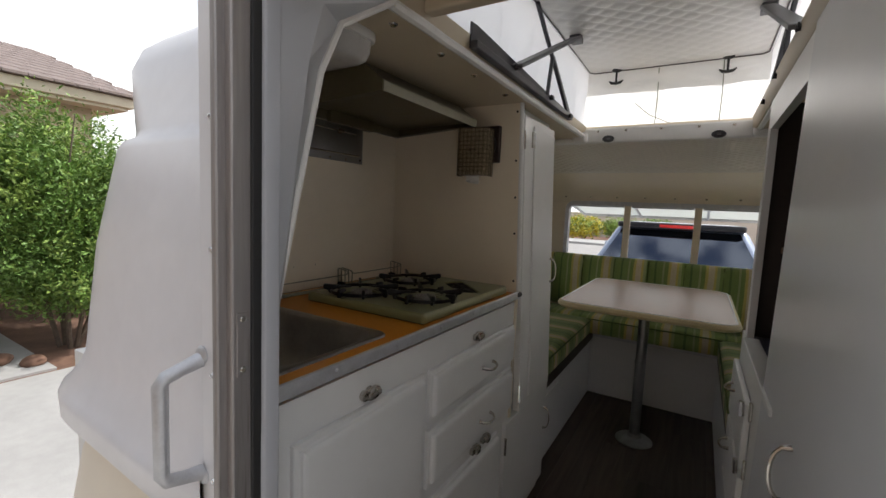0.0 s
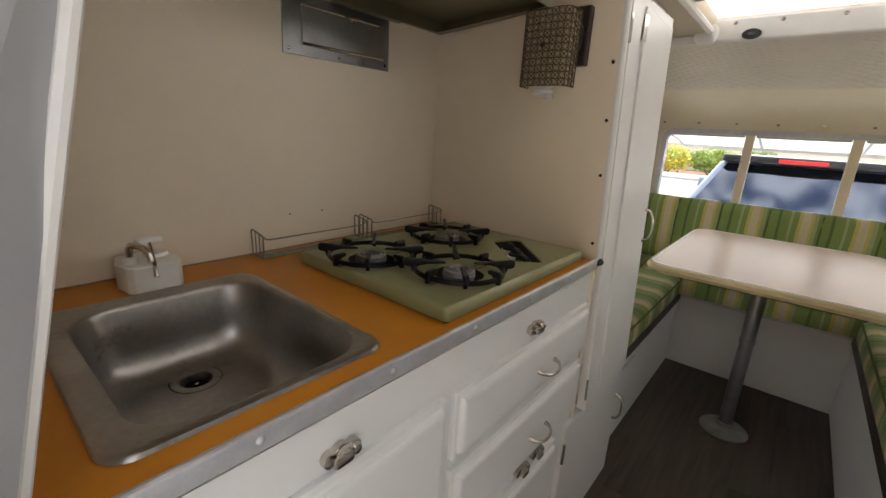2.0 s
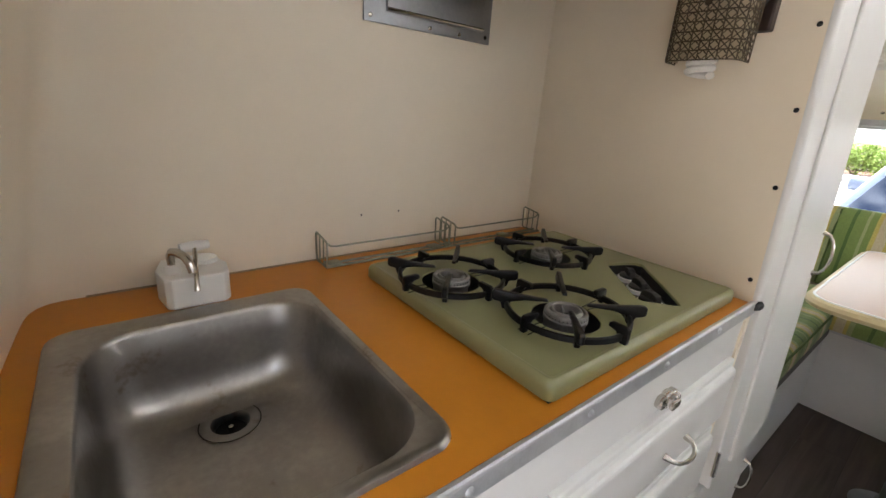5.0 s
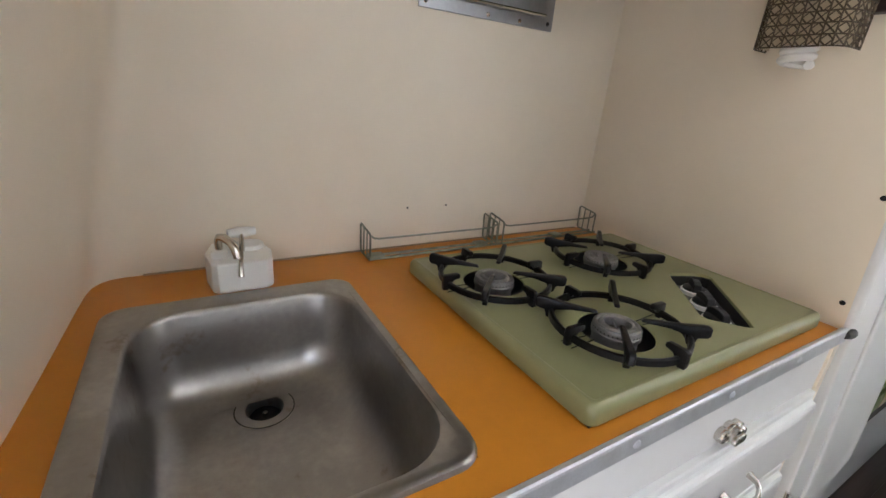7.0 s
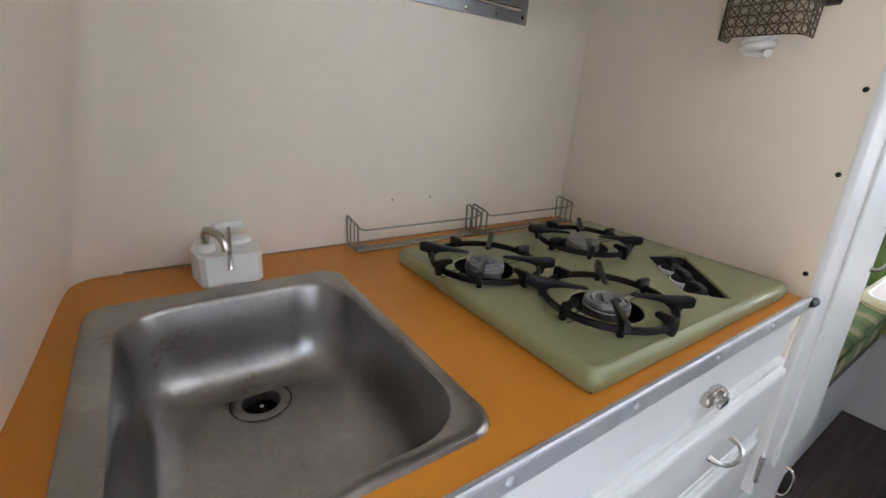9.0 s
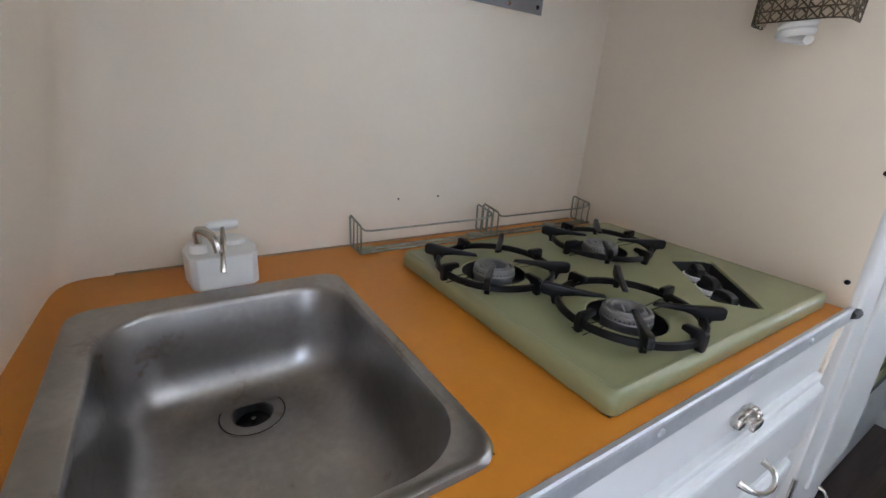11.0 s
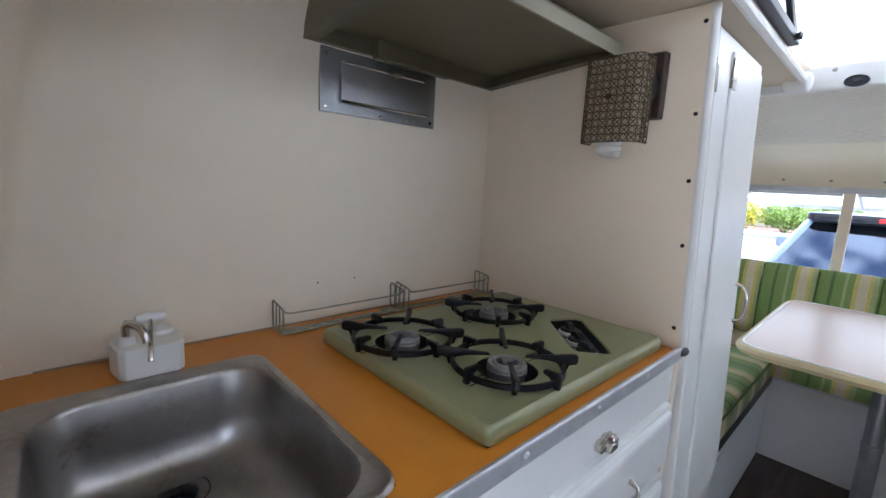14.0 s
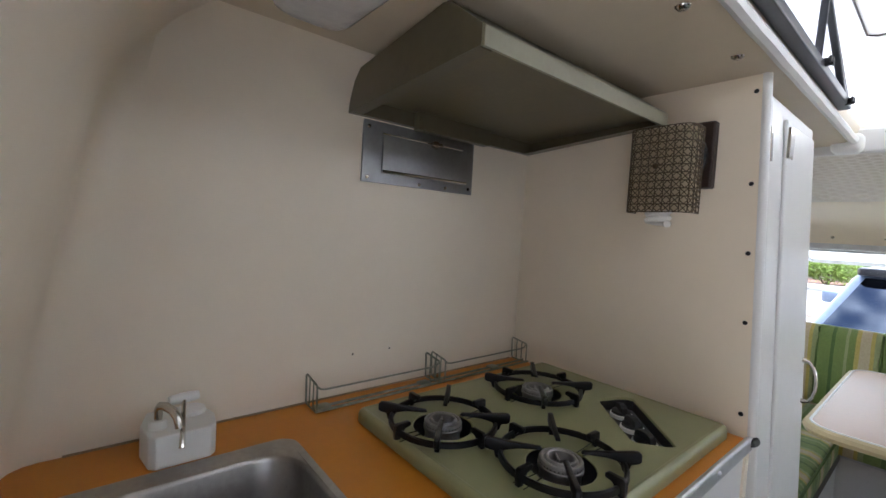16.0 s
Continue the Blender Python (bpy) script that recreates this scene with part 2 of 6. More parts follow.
# ---- special materials ----
def nodes_of(name):
    m = bpy.data.materials.new(name)
    m.use_nodes = True
    return m, m.node_tree, m.node_tree.nodes["Principled BSDF"]


def stripe_fabric(name, axis, off=0.0):
    """Woven cotton with green, cream and yellow stripes that repeat every 0.20 m along an axis."""
    m, nt, b = nodes_of(name)
    tc = nt.nodes.new("ShaderNodeTexCoord")
    sep = nt.nodes.new("ShaderNodeSeparateXYZ")
    nt.links.new(tc.outputs["Object"], sep.inputs[0])
    wob = nt.nodes.new("ShaderNodeTexNoise")
    wob.inputs["Scale"].default_value = 7
    nt.links.new(tc.outputs["Object"], wob.inputs["Vector"])
    ma = nt.nodes.new("ShaderNodeMath")
    ma.operation = 'MULTIPLY_ADD'
    ma.inputs[1].default_value, ma.inputs[2].default_value = 5.0, off
    nt.links.new(sep.outputs[axis], ma.inputs[0])
    mw = nt.nodes.new("ShaderNodeMath")
    mw.operation = 'MULTIPLY_ADD'
    mw.inputs[1].default_value = 0.05
    nt.links.new(wob.outputs["Fac"], mw.inputs[0])
    nt.links.new(ma.outputs[0], mw.inputs[2])
    fr = nt.nodes.new("ShaderNodeMath")
    fr.operation = 'FRACT'
    nt.links.new(mw.outputs[0], fr.inputs[0])
    ramp = nt.nodes.new("ShaderNodeValToRGB")
    ramp.color_ramp.interpolation = 'CONSTANT'
    green, cream, yellow, dark, pale = (0.21, 0.29, 0.08), (0.60, 0.52, 0.34), (0.55, 0.46, 0.13), (0.10, 0.17, 0.045), (0.36, 0.40, 0.19)
    els = [(0.0, green), (0.17, pale), (0.22, green), (0.33, yellow), (0.40, cream), (0.56, yellow), (0.62, pale), (0.70, green), (0.94, dark)]
    ramp.color_ramp.elements[0].color = (*els[0][1], 1)
    ramp.color_ramp.elements[1].position, ramp.color_ramp.elements[1].color = els[1][0], (*els[1][1], 1)
    for p, c in els[2:]:
        e = ramp.color_ramp.elements.new(p)
        e.color = (*c, 1)
    nt.links.new(fr.outputs[0], ramp.inputs["Fac"])
    fine = nt.nodes.new("ShaderNodeTexNoise")
    fine.inputs["Scale"].default_value = 220
    nt.links.new(tc.outputs["Object"], fine.inputs["Vector"])
    mul = nt.nodes.new("ShaderNodeMix")
    mul.data_type, mul.blend_type = 'RGBA', 'OVERLAY'
    mul.inputs["Factor"].default_value = 0.35
    nt.links.new(ramp.outputs["Color"], mul.inputs["A"])
    nt.links.new(fine.outputs["Fac"], mul.inputs["B"])
    nt.links.new(mul.outputs["Result"], b.inputs["Base Color"])
    b.inputs["Roughness"].default_value = 0.85
    b.inputs["Sheen Weight"].default_value = 0.2
    bp = nt.nodes.new("ShaderNodeBump")
    bp.inputs["Strength"].default_value, bp.inputs["Distance"].default_value = 0.3, 0.002
    nt.links.new(fine.outputs["Fac"], bp.inputs["Height"])
    nt.links.new(bp.outputs[0], b.inputs["Normal"])
    return m


STRIPE_X = stripe_fabric("green_striped_cotton_across", 0, 0.55)
STRIPE_Y = stripe_fabric("green_striped_cotton_along", 1, 0.1)


def wood_floor():
    """Dark plank vinyl: grain along y, each plank with its own tone."""
    m, nt, b = nodes_of("dark_wood_vinyl")
    tc, oi = nt.nodes.new("ShaderNodeTexCoord"), nt.nodes.new("ShaderNodeObjectInfo")
    add = nt.nodes.new("ShaderNodeVectorMath")
    add.operation = 'MULTIPLY_ADD'
    add.inputs[1].default_value = (38, 2.2, 3)
    nt.links.new(tc.outputs["Object"], add.inputs[0])
    sh = nt.nodes.new("ShaderNodeMath")
    sh.operation = 'MULTIPLY'
    sh.inputs[1].default_value = 50
    nt.links.new(oi.outputs["Random"], sh.inputs[0])
    nt.links.new(sh.outputs[0], add.inputs[2])
    gr = nt.nodes.new("ShaderNodeTexNoise")
    gr.inputs["Scale"].default_value, gr.inputs["Detail"].default_value, gr.inputs["Distortion"].default_value = 1.0, 7, 0.6
    nt.links.new(add.outputs[0], gr.inputs["Vector"])
    ramp = nt.nodes.new("ShaderNodeValToRGB")
    ramp.color_ramp.elements[0].position, ramp.color_ramp.elements[0].color = 0.25, (0.032, 0.021, 0.017, 1)
    ramp.color_ramp.elements[1].position, ramp.color_ramp.elements[1].color = 0.80, (0.120, 0.083, 0.066, 1)
    nt.links.new(gr.outputs["Fac"], ramp.inputs["Fac"])
    mr = nt.nodes.new("ShaderNodeMapRange")
    mr.inputs["To Min"].default_value, mr.inputs["To Max"].default_value = 0.8, 1.2
    nt.links.new(oi.outputs["Random"], mr.inputs["Value"])
    mx = nt.nodes.new("ShaderNodeMix")
    mx.data_type, mx.blend_type = 'RGBA', 'MULTIPLY'
    mx.inputs["Factor"].default_value = 1.0
    nt.links.new(ramp.outputs["Color"], mx.inputs["A"])
    nt.links.new(mr.outputs[0], mx.inputs["B"])
    nt.links.new(mx.outputs["Result"], b.inputs["Base Color"])
    b.inputs["Roughness"].default_value = 0.48
    bp = nt.nodes.new("ShaderNodeBump")
    bp.inputs["Strength"].default_value, bp.inputs["Distance"].default_value = 0.25, 0.002
    nt.links.new(gr.outputs["Fac"], bp.inputs["Height"])
    nt.links.new(bp.outputs[0], b.inputs["Normal"])
    return m


FLOORM = wood_floor()


def canvas_cloth(name, color, through_share):
    m, nt, b = nodes_of(name)
    b.inputs["Base Color"].default_value = (*color, 1)
    b.inputs["Roughness"].default_value = 0.9
    tr = nt.nodes.new("ShaderNodeBsdfTranslucent")
    tr.inputs["Color"].default_value = (*color, 1)
    n = nt.nodes.new("ShaderNodeTexNoise")
    n.inputs["Scale"].default_value = 14
    bp = nt.nodes.new("ShaderNodeBump")
    bp.inputs["Strength"].default_value, bp.inputs["Distance"].default_value = 0.4, 0.006
    nt.links.new(n.outputs["Fac"], bp.inputs["Height"])
    nt.links.new(bp.outputs[0], b.inputs["Normal"])
    mx = nt.nodes.new("ShaderNodeMixShader")
    mx.inputs[0].default_value = through_share
    nt.links.new(b.outputs[0], mx.inputs[1])
    nt.links.new(tr.outputs[0], mx.inputs[2])
    nt.links.new(mx.outputs[0], nt.nodes["Material Output"].inputs["Surface"])
    return m


CANVAS_OPAQUE = canvas_cloth("light_blocking_tent_vinyl", (0.55, 0.50, 0.44), 0.08)
CANVAS_BAND = canvas_cloth("shaded_white_tent_vinyl", (0.85, 0.84, 0.81), 0.18)
CANVAS = canvas_cloth("white_tent_vinyl", (0.94, 0.93, 0.92), 0.72)
GUARD = canvas_cloth("frosted_rock_guard", (0.80, 0.82, 0.80), 0.5)


def glass(name):
    m, nt, b = nodes_of(name)
    b.inputs["Base Color"].default_value = (1, 1, 1, 1)
    b.inputs["Roughness"].default_value = 0.0
    b.inputs["Transmission Weight"].default_value = 1.0
    b.inputs["IOR"].default_value = 1.05
    return m


GLASS = glass("window_glass")
QUILT = mat("quilted_white_vinyl", (0.71, 0.70, 0.68), 0.38, vary=0.03, scale=4)


def mirror_x(pts):
    return [((1.874 if x < 0.3 else 1.84) - x, z) for x, z in pts][::-1]


# ---- structure ----
def lean(z):
    """How far the rear wall stands forward at a height."""
    return 0.224 * (z - 0.92) + (0.166 - math.sqrt(max(0.0, 0.166 ** 2 - (min(z, 1.545) - 1.38) ** 2)) if z > 1.38 else 0)


SWY0, SWY1, SWZ0, SWZ1 = 1.52, 2.50, 0.92, 1.26


def side_wall(piece, flip):
    """One piece of a side wall, which leaves a dinette window open."""
    prof = strip(SIDE, 0.02)
    if piece == "rear":
        bm = pr(prof, 'y', 0.0, SWY0)
        for v in bm.verts:
            if v.co.y < 0.01:
                v.co.y = 0.085 + 0.185 * (v.co.z - 0.92)
    elif piece == "front":
        bm = pr(prof, 'y', SWY1, 2.78)
    elif piece == "below":
        bm = bx(0.044, 0.064, SWY0, SWY1, -0.05, SWZ0)
    else:
        bm = pr(strip([(0.064, SWZ1)] + SIDE[1:], 0.02), 'y', SWY0, SWY1)
    if flip:
        for v in bm.verts:
            v.co.x = 1.874 - v.co.x
    return bm


def side_window(flip, name):
    def X(v):
        return 1.84 - v if flip else v + 0.034
    w = thing(name, "unseen aluminium-framed side window, added to light the dinette", "window", (X(0.02), 2.0, SWZ0), kind="structure")
    bm = bmesh.new()
    o, i_ = rounded(SWY0 - 0.02, SWY1 + 0.02, SWZ0 - 0.02, SWZ1 + 0.02, 0.05), rounded(SWY0 + 0.006, SWY1 - 0.006, SWZ0 + 0.006, SWZ1 - 0.006, 0.04)
    rg = [[bm.verts.new((X(x), p[0], p[1])) for p in pts] for pts, x in ((o, 0.031), (o, 0.036), (i_, 0.036), (i_, -0.03))]
    for a, b in zip(rg, rg[1:]):
        for k in range(len(o)):
            bm.faces.new((a[k], a[(k + 1) % len(o)], b[(k + 1) % len(o)], b[k]))
    part("window_frame", bm, ALU, w, smooth=True)
    p = part("pane", bx(min(X(0.012), X(0.015)), max(X(0.012), X(0.015)), SWY0, SWY1, SWZ0, SWZ1), GLASS, w)
    p.visible_shadow = False


floor = structure("floor", bx(0, 1.84, -0.10, 2.80, -0.05, -0.004), DARKIN, "dark brown wood-look vinyl plank floor of the camper", category="floor")
SIDE = [(0.064, -0.05), (0.064, 1.40), (0.066, 1.44), (0.074, 1.475), (0.090, 1.505), (0.115, 1.526), (0.145, 1.538)]
for nm, flip in (("wall_kitchen", False), ("wall_closet_side", True)):
    for piece in ("rear", "front", "below", "above"):
        structure(nm if piece == "rear" else nm + "_" + piece, side_wall(piece, flip), CREAM, "cream laminate side wall curving into the ceiling", True, "wall")
LID = [(0.145, 1.538), (0.18, 1.543), (0.235, 1.545), (0.576, 1.545), (0.592, 1.548), (0.600, 1.558), (0.602, 1.60), (0.568, 1.60), (0.563, 1.575), (0.235, 1.567), (0.17, 1.562), (0.135, 1.555)]
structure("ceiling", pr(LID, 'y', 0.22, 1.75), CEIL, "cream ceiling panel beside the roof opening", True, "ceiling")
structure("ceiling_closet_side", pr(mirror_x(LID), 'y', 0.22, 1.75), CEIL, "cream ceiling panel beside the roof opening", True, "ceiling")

# front ceiling, quilted towards the opening, curving down to the front wall
FRONT = [(1.76, 1.60), (1.745, 1.575), (1.75, 1.545), (1.78, 1.530), (2.05, 1.525), (2.30, 1.505), (2.48, 1.465), (2.62, 1.40), (2.71, 1.33), (2.745, 1.27)]
structure("ceiling_front", pr(strip(FRONT[::-1], -0.02), 'x', 0.03, 1.81), CREAM, "cream vinyl front ceiling curving down to the window", True, "ceiling")
bm = bmesh.new()
NX, NY = 220, 120
LINER = [(1.742, 1.5205), (1.79, 1.5255), (2.05, 1.521), (2.30, 1.501), (2.44, 1.4735), (2.50, 1.454)]


def liner_z(y):
    for (ya, za), (yb, zb) in zip(LINER, LINER[1:]):
        if y <= yb:
            return za + (zb - za) * (y - ya) / (yb - ya)
    return LINER[-1][1]


grid = [[None] * (NY + 1) for _ in range(NX + 1)]
for i in range(NX + 1):
    for j in range(NY + 1):
        x, y = 0.10 + 1.64 * i / NX, 1.742 + 0.758 * j / NY
        fade = min(1, j / 6, (NY - j) / 6, i / 6, (NX - i) / 6)
        q = min(1, abs(math.sin(math.pi * (x + y) / 0.055) * math.sin(math.pi * (x - y) / 0.055)) * 1.8)
        grid[i][j] = bm.verts.new((x, y, liner_z(y) - 0.0065 * q * fade))
for i in range(NX):
    for j in range(NY):
        bm.faces.new((grid[i][j], grid[i][j + 1], grid[i + 1][j + 1], grid[i + 1][j]))
tagged(part("quilted_liner", bm, mat("quilted_cream_vinyl", (0.74, 0.69, 0.60), 0.34, vary=0.03, scale=4), None, "", True), "cream quilted vinyl liner along the front ceiling", "ceiling liner", kind="structure")

# both side windows are unseen, added to let more light onto the dinette
side_window(False, "window_2")
side_window(True, "window_3")
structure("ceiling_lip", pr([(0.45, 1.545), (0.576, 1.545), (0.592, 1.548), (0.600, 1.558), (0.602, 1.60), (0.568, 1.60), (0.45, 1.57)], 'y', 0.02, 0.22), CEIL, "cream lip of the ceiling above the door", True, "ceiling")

# front wall with its window
WX0, WX1, WZ0, WZ1 = 0.285, 1.462, 0.84, 1.262
bm = bmesh.new()
box(bm, 0.03, WX0, 2.745, 2.775, -0.05, 1.275)
box(bm, WX1, 1.81, 2.745, 2.775, -0.05, 1.275)
box(bm, WX0, WX1, 2.745, 2.775, -0.05, WZ0)
box(bm, WX0, WX1, 2.745, 2.775, WZ1, 1.275)
structure("wall_front", bm, CREAM, "cream front wall with a wide window", category="wall")
win = thing("window_1", "wide front window in three panes with aluminium frame and cream mullions", "window", (0.92, 2.75, WZ0), kind="structure")
bm = bmesh.new()
outer, inner = rounded(WX0 - 0.022, WX1 + 0.022, WZ0 - 0.022, WZ1 + 0.022, 0.06), rounded(WX0 + 0.004, WX1 - 0.004, WZ0 + 0.004, WZ1 - 0.004, 0.042)
n = len(outer)
ring = [[bm.verts.new((p[0], y, p[1])) for p in pts] for pts, y in ((outer, 2.742), (outer, 2.734), (inner, 2.732), (inner, 2.785))]
for a, b in zip(ring, ring[1:]):
    for k in range(n):
        bm.faces.new((a[k], a[(k + 1) % n], b[(k + 1) % n], b[k]))
part("window_frame", bm, ALU, win, "aluminium frame with round corners", True)
for x in (0.675, 1.083):
    part("mullion", bx(x - 0.020, x + 0.020, 2.735, 2.772, WZ0, WZ1, bev=0.003), CREAM, win)
for a, b in ((WX0, 0.655), (0.695, 1.063), (1.103, WX1)):
    pane = part("pane", bx(a, b, 2.755, 2.758, WZ0, WZ1), GLASS, win)
    pane.visible_shadow = False
    part("sash_rail", bx(a + 0.004, b - 0.004, 2.748, 2.765, WZ1 - 0.016, WZ1 - 0.005, bev=0.002), ALU, win)
bm = bmesh.new()
for k in range(13):
    lathe(bm, [(0, -0.004), (0.005, -0.003), (0.007, 0.001)], pose(0.30 + k * 0.105, 2.735, 1.305, -90) @ pose(0, -0.01, 0), 8)
tagged(part("screw_row", bm, NICKEL, None, "", True), "row of small screws above the front window", "screws", kind="stuff")
guard = thing("rock_guard", "frosted white rock guard propped open outside the window", "rock guard", (0.92, 2.80, 1.29))
part("panel", pr([(2.785, 1.285), (3.30, 1.205), (3.30, 1.199), (2.785, 1.279)], 'x', 0.27, 1.57), GUARD, guard)
for x in (0.27, 0.70, 1.14, 1.57):
    part("rib", pr([(2.785, 1.277), (3.30, 1.197), (3.30, 1.185), (2.785, 1.265)], 'x', x - 0.007, x + 0.007), ALU, guard)
part("front_rail", bx(0.27, 1.57, 3.30, 3.312, 1.18, 1.215), ALU, guard)

# rear wall beside the door, leaning forwards as it rises
PLAN = [(0.61, 0.007), (0.45, 0.021), (0.37, 0.0275), (0.286, 0.032), (0.15, 0.038), (0.112, 0.0405), (0.092, 0.044), (0.078, 0.051), (0.069, 0.062), (0.0652, 0.078), (0.0648, 0.11)]


def leaning_wall(flip):
    bm = bmesh.new()
    zs = [-0.05, 0.3, 0.6, 0.92, 1.2, 1.34, 1.38, 1.41, 1.44, 1.465, 1.49, 1.51, 1.525, 1.536, 1.542, 1.5442]
    def lay(x, y, z, d):
        share = 0.82 + 0.18 * (x - 0.064) / 0.546
        return bm.verts.new(((1.90 - x) if flip else x, y + lean(z) * share - d, z))
    face = [[lay(x, y, z, 0.0) for x, y in PLAN] for z in zs]
    back = [[lay(x, y, z, 0.012) for x, y in PLAN] for z in zs]
    for g in (face, back):
        for a, b in zip(g, g[1:]):
            for k in range(len(PLAN) - 1):
                bm.faces.new((a[k], a[k + 1], b[k + 1], b[k]))
    for i in range(len(zs) - 1):
        for k in (0, -1):
            bm.faces.new((face[i][k], face[i + 1][k], back[i + 1][k], back[i][k]))
    return bm


structure("wall_rear", leaning_wall(False), CREAM, "cream rear wall leaning inwards beside the door", True, "wall")
structure("wall_rear_closet_side", leaning_wall(True), CREAM, "cream rear wall leaning inwards behind the closet", True, "wall")

# door opening: white reveal, piping, weathered frame, flange with bolts
bm = bmesh.new()
zs = [-0.05, 0.3, 0.6, 0.92, 1.2, 1.38, 1.46, 1.54, 1.60]
va = [bm.verts.new((0.656, -0.012, z)) for z in zs]
vm = [bm.verts.new((0.642, -0.004 + 0.62 * (lean(z) + 0.004) + 0.004, z)) for z in zs]
vb = [bm.verts.new((0.613, lean(z) + 0.006, z)) for z in zs]
vc = [bm.verts.new((0.600, lean(z) - 0.010, z)) for z in zs]
vd = [bm.verts.new((0.645, -0.018, z)) for z in zs]
for p, q in ((va, vm), (vm, vb), (vb, vc), (vc, vd), (vd, va)):
    for i in range(len(zs) - 1):
        bm.faces.new((p[i], p[i + 1], q[i + 1], q[i]))
door = thing("door_1", "open rear doorway with weathered aluminium frame and white reveal", "door frame", (0.65, -0.05, 0), kind="structure")
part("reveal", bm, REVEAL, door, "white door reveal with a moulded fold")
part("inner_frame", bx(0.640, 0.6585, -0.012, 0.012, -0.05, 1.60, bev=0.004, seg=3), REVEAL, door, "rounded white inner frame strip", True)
sp = part("strike_plate", bx(0.6515, 0.6535, -0.044, -0.029, 0.985, 1.062, bev=0.0008), WEATHERED, door, "worn metal strike plate")
for z in (0.993, 1.054):
    part("plate_screw", lt([(0, 0.002), (0.003, 0.0015), (0.004, 0)], pose(0.6535, -0.0365, z, 0, 90), 8), NICKEL, sp, smooth=True)
part("piping", tb([(0.615, lean(z) + 0.007, z) for z in zs[2:]], 0.006, 8), CANVASW, door, "cream vinyl piping", True)
for flip in (False, True):
    def fx(a, b):
        return (1.99 - b, 1.99 - a) if flip else (a, b)
    part("jamb", bx(*fx(0.632, 0.642), -0.062, -0.020, -0.30, 1.60, bev=0.003), WEATHERED, door, "weathered grey aluminium jamb")
    part("jamb_return", bx(*fx(0.640, 0.652), -0.050, -0.014, -0.30, 1.60, bev=0.003), WEATHERED, door, "weathered inner face of the jamb")
    part("weather_strip", bx(*fx(0.640, 0.6555), -0.026, -0.0125, -0.05, 1.60, bev=0.002), RUBBER, door, "dark rubber weather strip")
    part("flange", bx(*fx(0.600, 0.634), -0.056, -0.048, -0.30, 1.60, bev=0.002), GELCOAT, door)
for z in (0.41, 0.56, 0.71, 0.855, 0.987, 1.135, 1.283, 1.43):
    part("bolt", lt([(0, 0.006), (0.003, 0.005), (0.0045, 0.002), (0.0045, -0.001)], pose(0.629, -0.056, z, 90), 10), CHROME, door, smooth=True)
part("header", bx(0.60, 1.39, -0.062, -0.012, 1.60, 1.66, bev=0.003), WEATHERED, door)
rail = thing("grab_handle", "cast aluminium grab handle beside the door", "handle", (0.600, -0.056, 0.93))
part("bar", tb([(0.602, -0.058, 1.000), (0.600, -0.078, 0.994), (0.598, -0.096, 0.988), (0.597, -0.101, 0.980), (0.597, -0.101, 0.872), (0.598, -0.096, 0.864), (0.600, -0.078, 0.860), (0.602, -0.058, 0.857)], [0.0095, 0.0080, 0.0082, 0.0088, 0.0082, 0.0082, 0.0080, 0.0095], 12), ALU, rail, smooth=True)
for z in (1.006, 0.852):
    part("foot", lt([(0, 0.006), (0.008, 0.005), (0.011, 0.002), (0.011, 0)], pose(0.603, -0.0555, z, 90), 14), ALU, rail, smooth=True)

# outside shell of the camper
LEVELS = [(-0.40, 0.10, 0.10), (0.10, 0.06, 0.04), (0.55, 0.025, 0.0), (0.735, 0.006, -0.028), (0.765, -0.010, -0.045), (0.776, -0.050, -0.085), (0.786, -0.060, -0.092), (0.818, -0.062, -0.092), (0.826, -0.060, -0.090), (0.832, -0.054, -0.084),
          (0.850, -0.046, -0.074), (0.874, -0.036, -0.062), (0.900, -0.029, -0.055), (1.10, -0.010, -0.045), (1.275, 0.022, -0.030), (1.290, 0.028, -0.022), (1.300, 0.044, -0.010), (1.312, 0.050, -0.004), (1.38, 0.066, 0.0), (1.44, 0.080, 0.006), (1.485, 0.105, 0.02), (1.512, 0.135, 0.03), (1.532, 0.175, 0.04), (1.552, 0.22, 0.05), (1.577, 0.26, 0.08), (1.605, 0.31, 0.20)]


def shell_plan(yr, xl, z, flip):
    r = 0.28 if z < 1.31 else max(0.11, 0.26 - 0.9 * (z - 1.31))
    pts = [(0.604, max(min(yr - 0.02, 0.4), -0.062)), (0.50, yr - 0.010), (xl + r, yr)]
    pts += [(xl + r - r * math.sin(radians(a)), yr + r - r * math.cos(radians(a))) for a in range(10, 91, 10)]
    pts += [(xl, 1.0), (xl, SWY0), (xl, SWY1), (xl, 2.70), (xl + 0.10, 2.80), (0.9, 2.81)]
    return [(max(1.84 - x, 1.33) if flip and y < 0.6 else 1.84 - x if flip else x, y, z) for x, y in pts]


body = thing("camper_shell", "glossy white fibreglass camper body with a raised belt line", "camper body", (0.92, 1.4, -0.4), kind="structure")
for flip in (False, True):
    bm = bmesh.new()
    rows = [[bm.verts.new(p) for p in shell_plan(yr, xl, z, flip)] for z, yr, xl in LEVELS]
    for a, b in zip(rows, rows[1:]):
        for k in range(len(a) - 1):
            zm = (a[k].co.z + b[k].co.z) / 2
            if k >= len(a) - 5 and 0.89 < zm < 1.28:
                continue
            bm.faces.new((a[k], a[k + 1], b[k + 1], b[k]))
    part("shell_half", bm, GELCOAT, body, smooth=True)
    part("roof_skin", bx(1.255 if flip else 0.19, 1.65 if flip else 0.585, 0.30, 2.72, 1.6005, 1.606), GELCOAT, body)

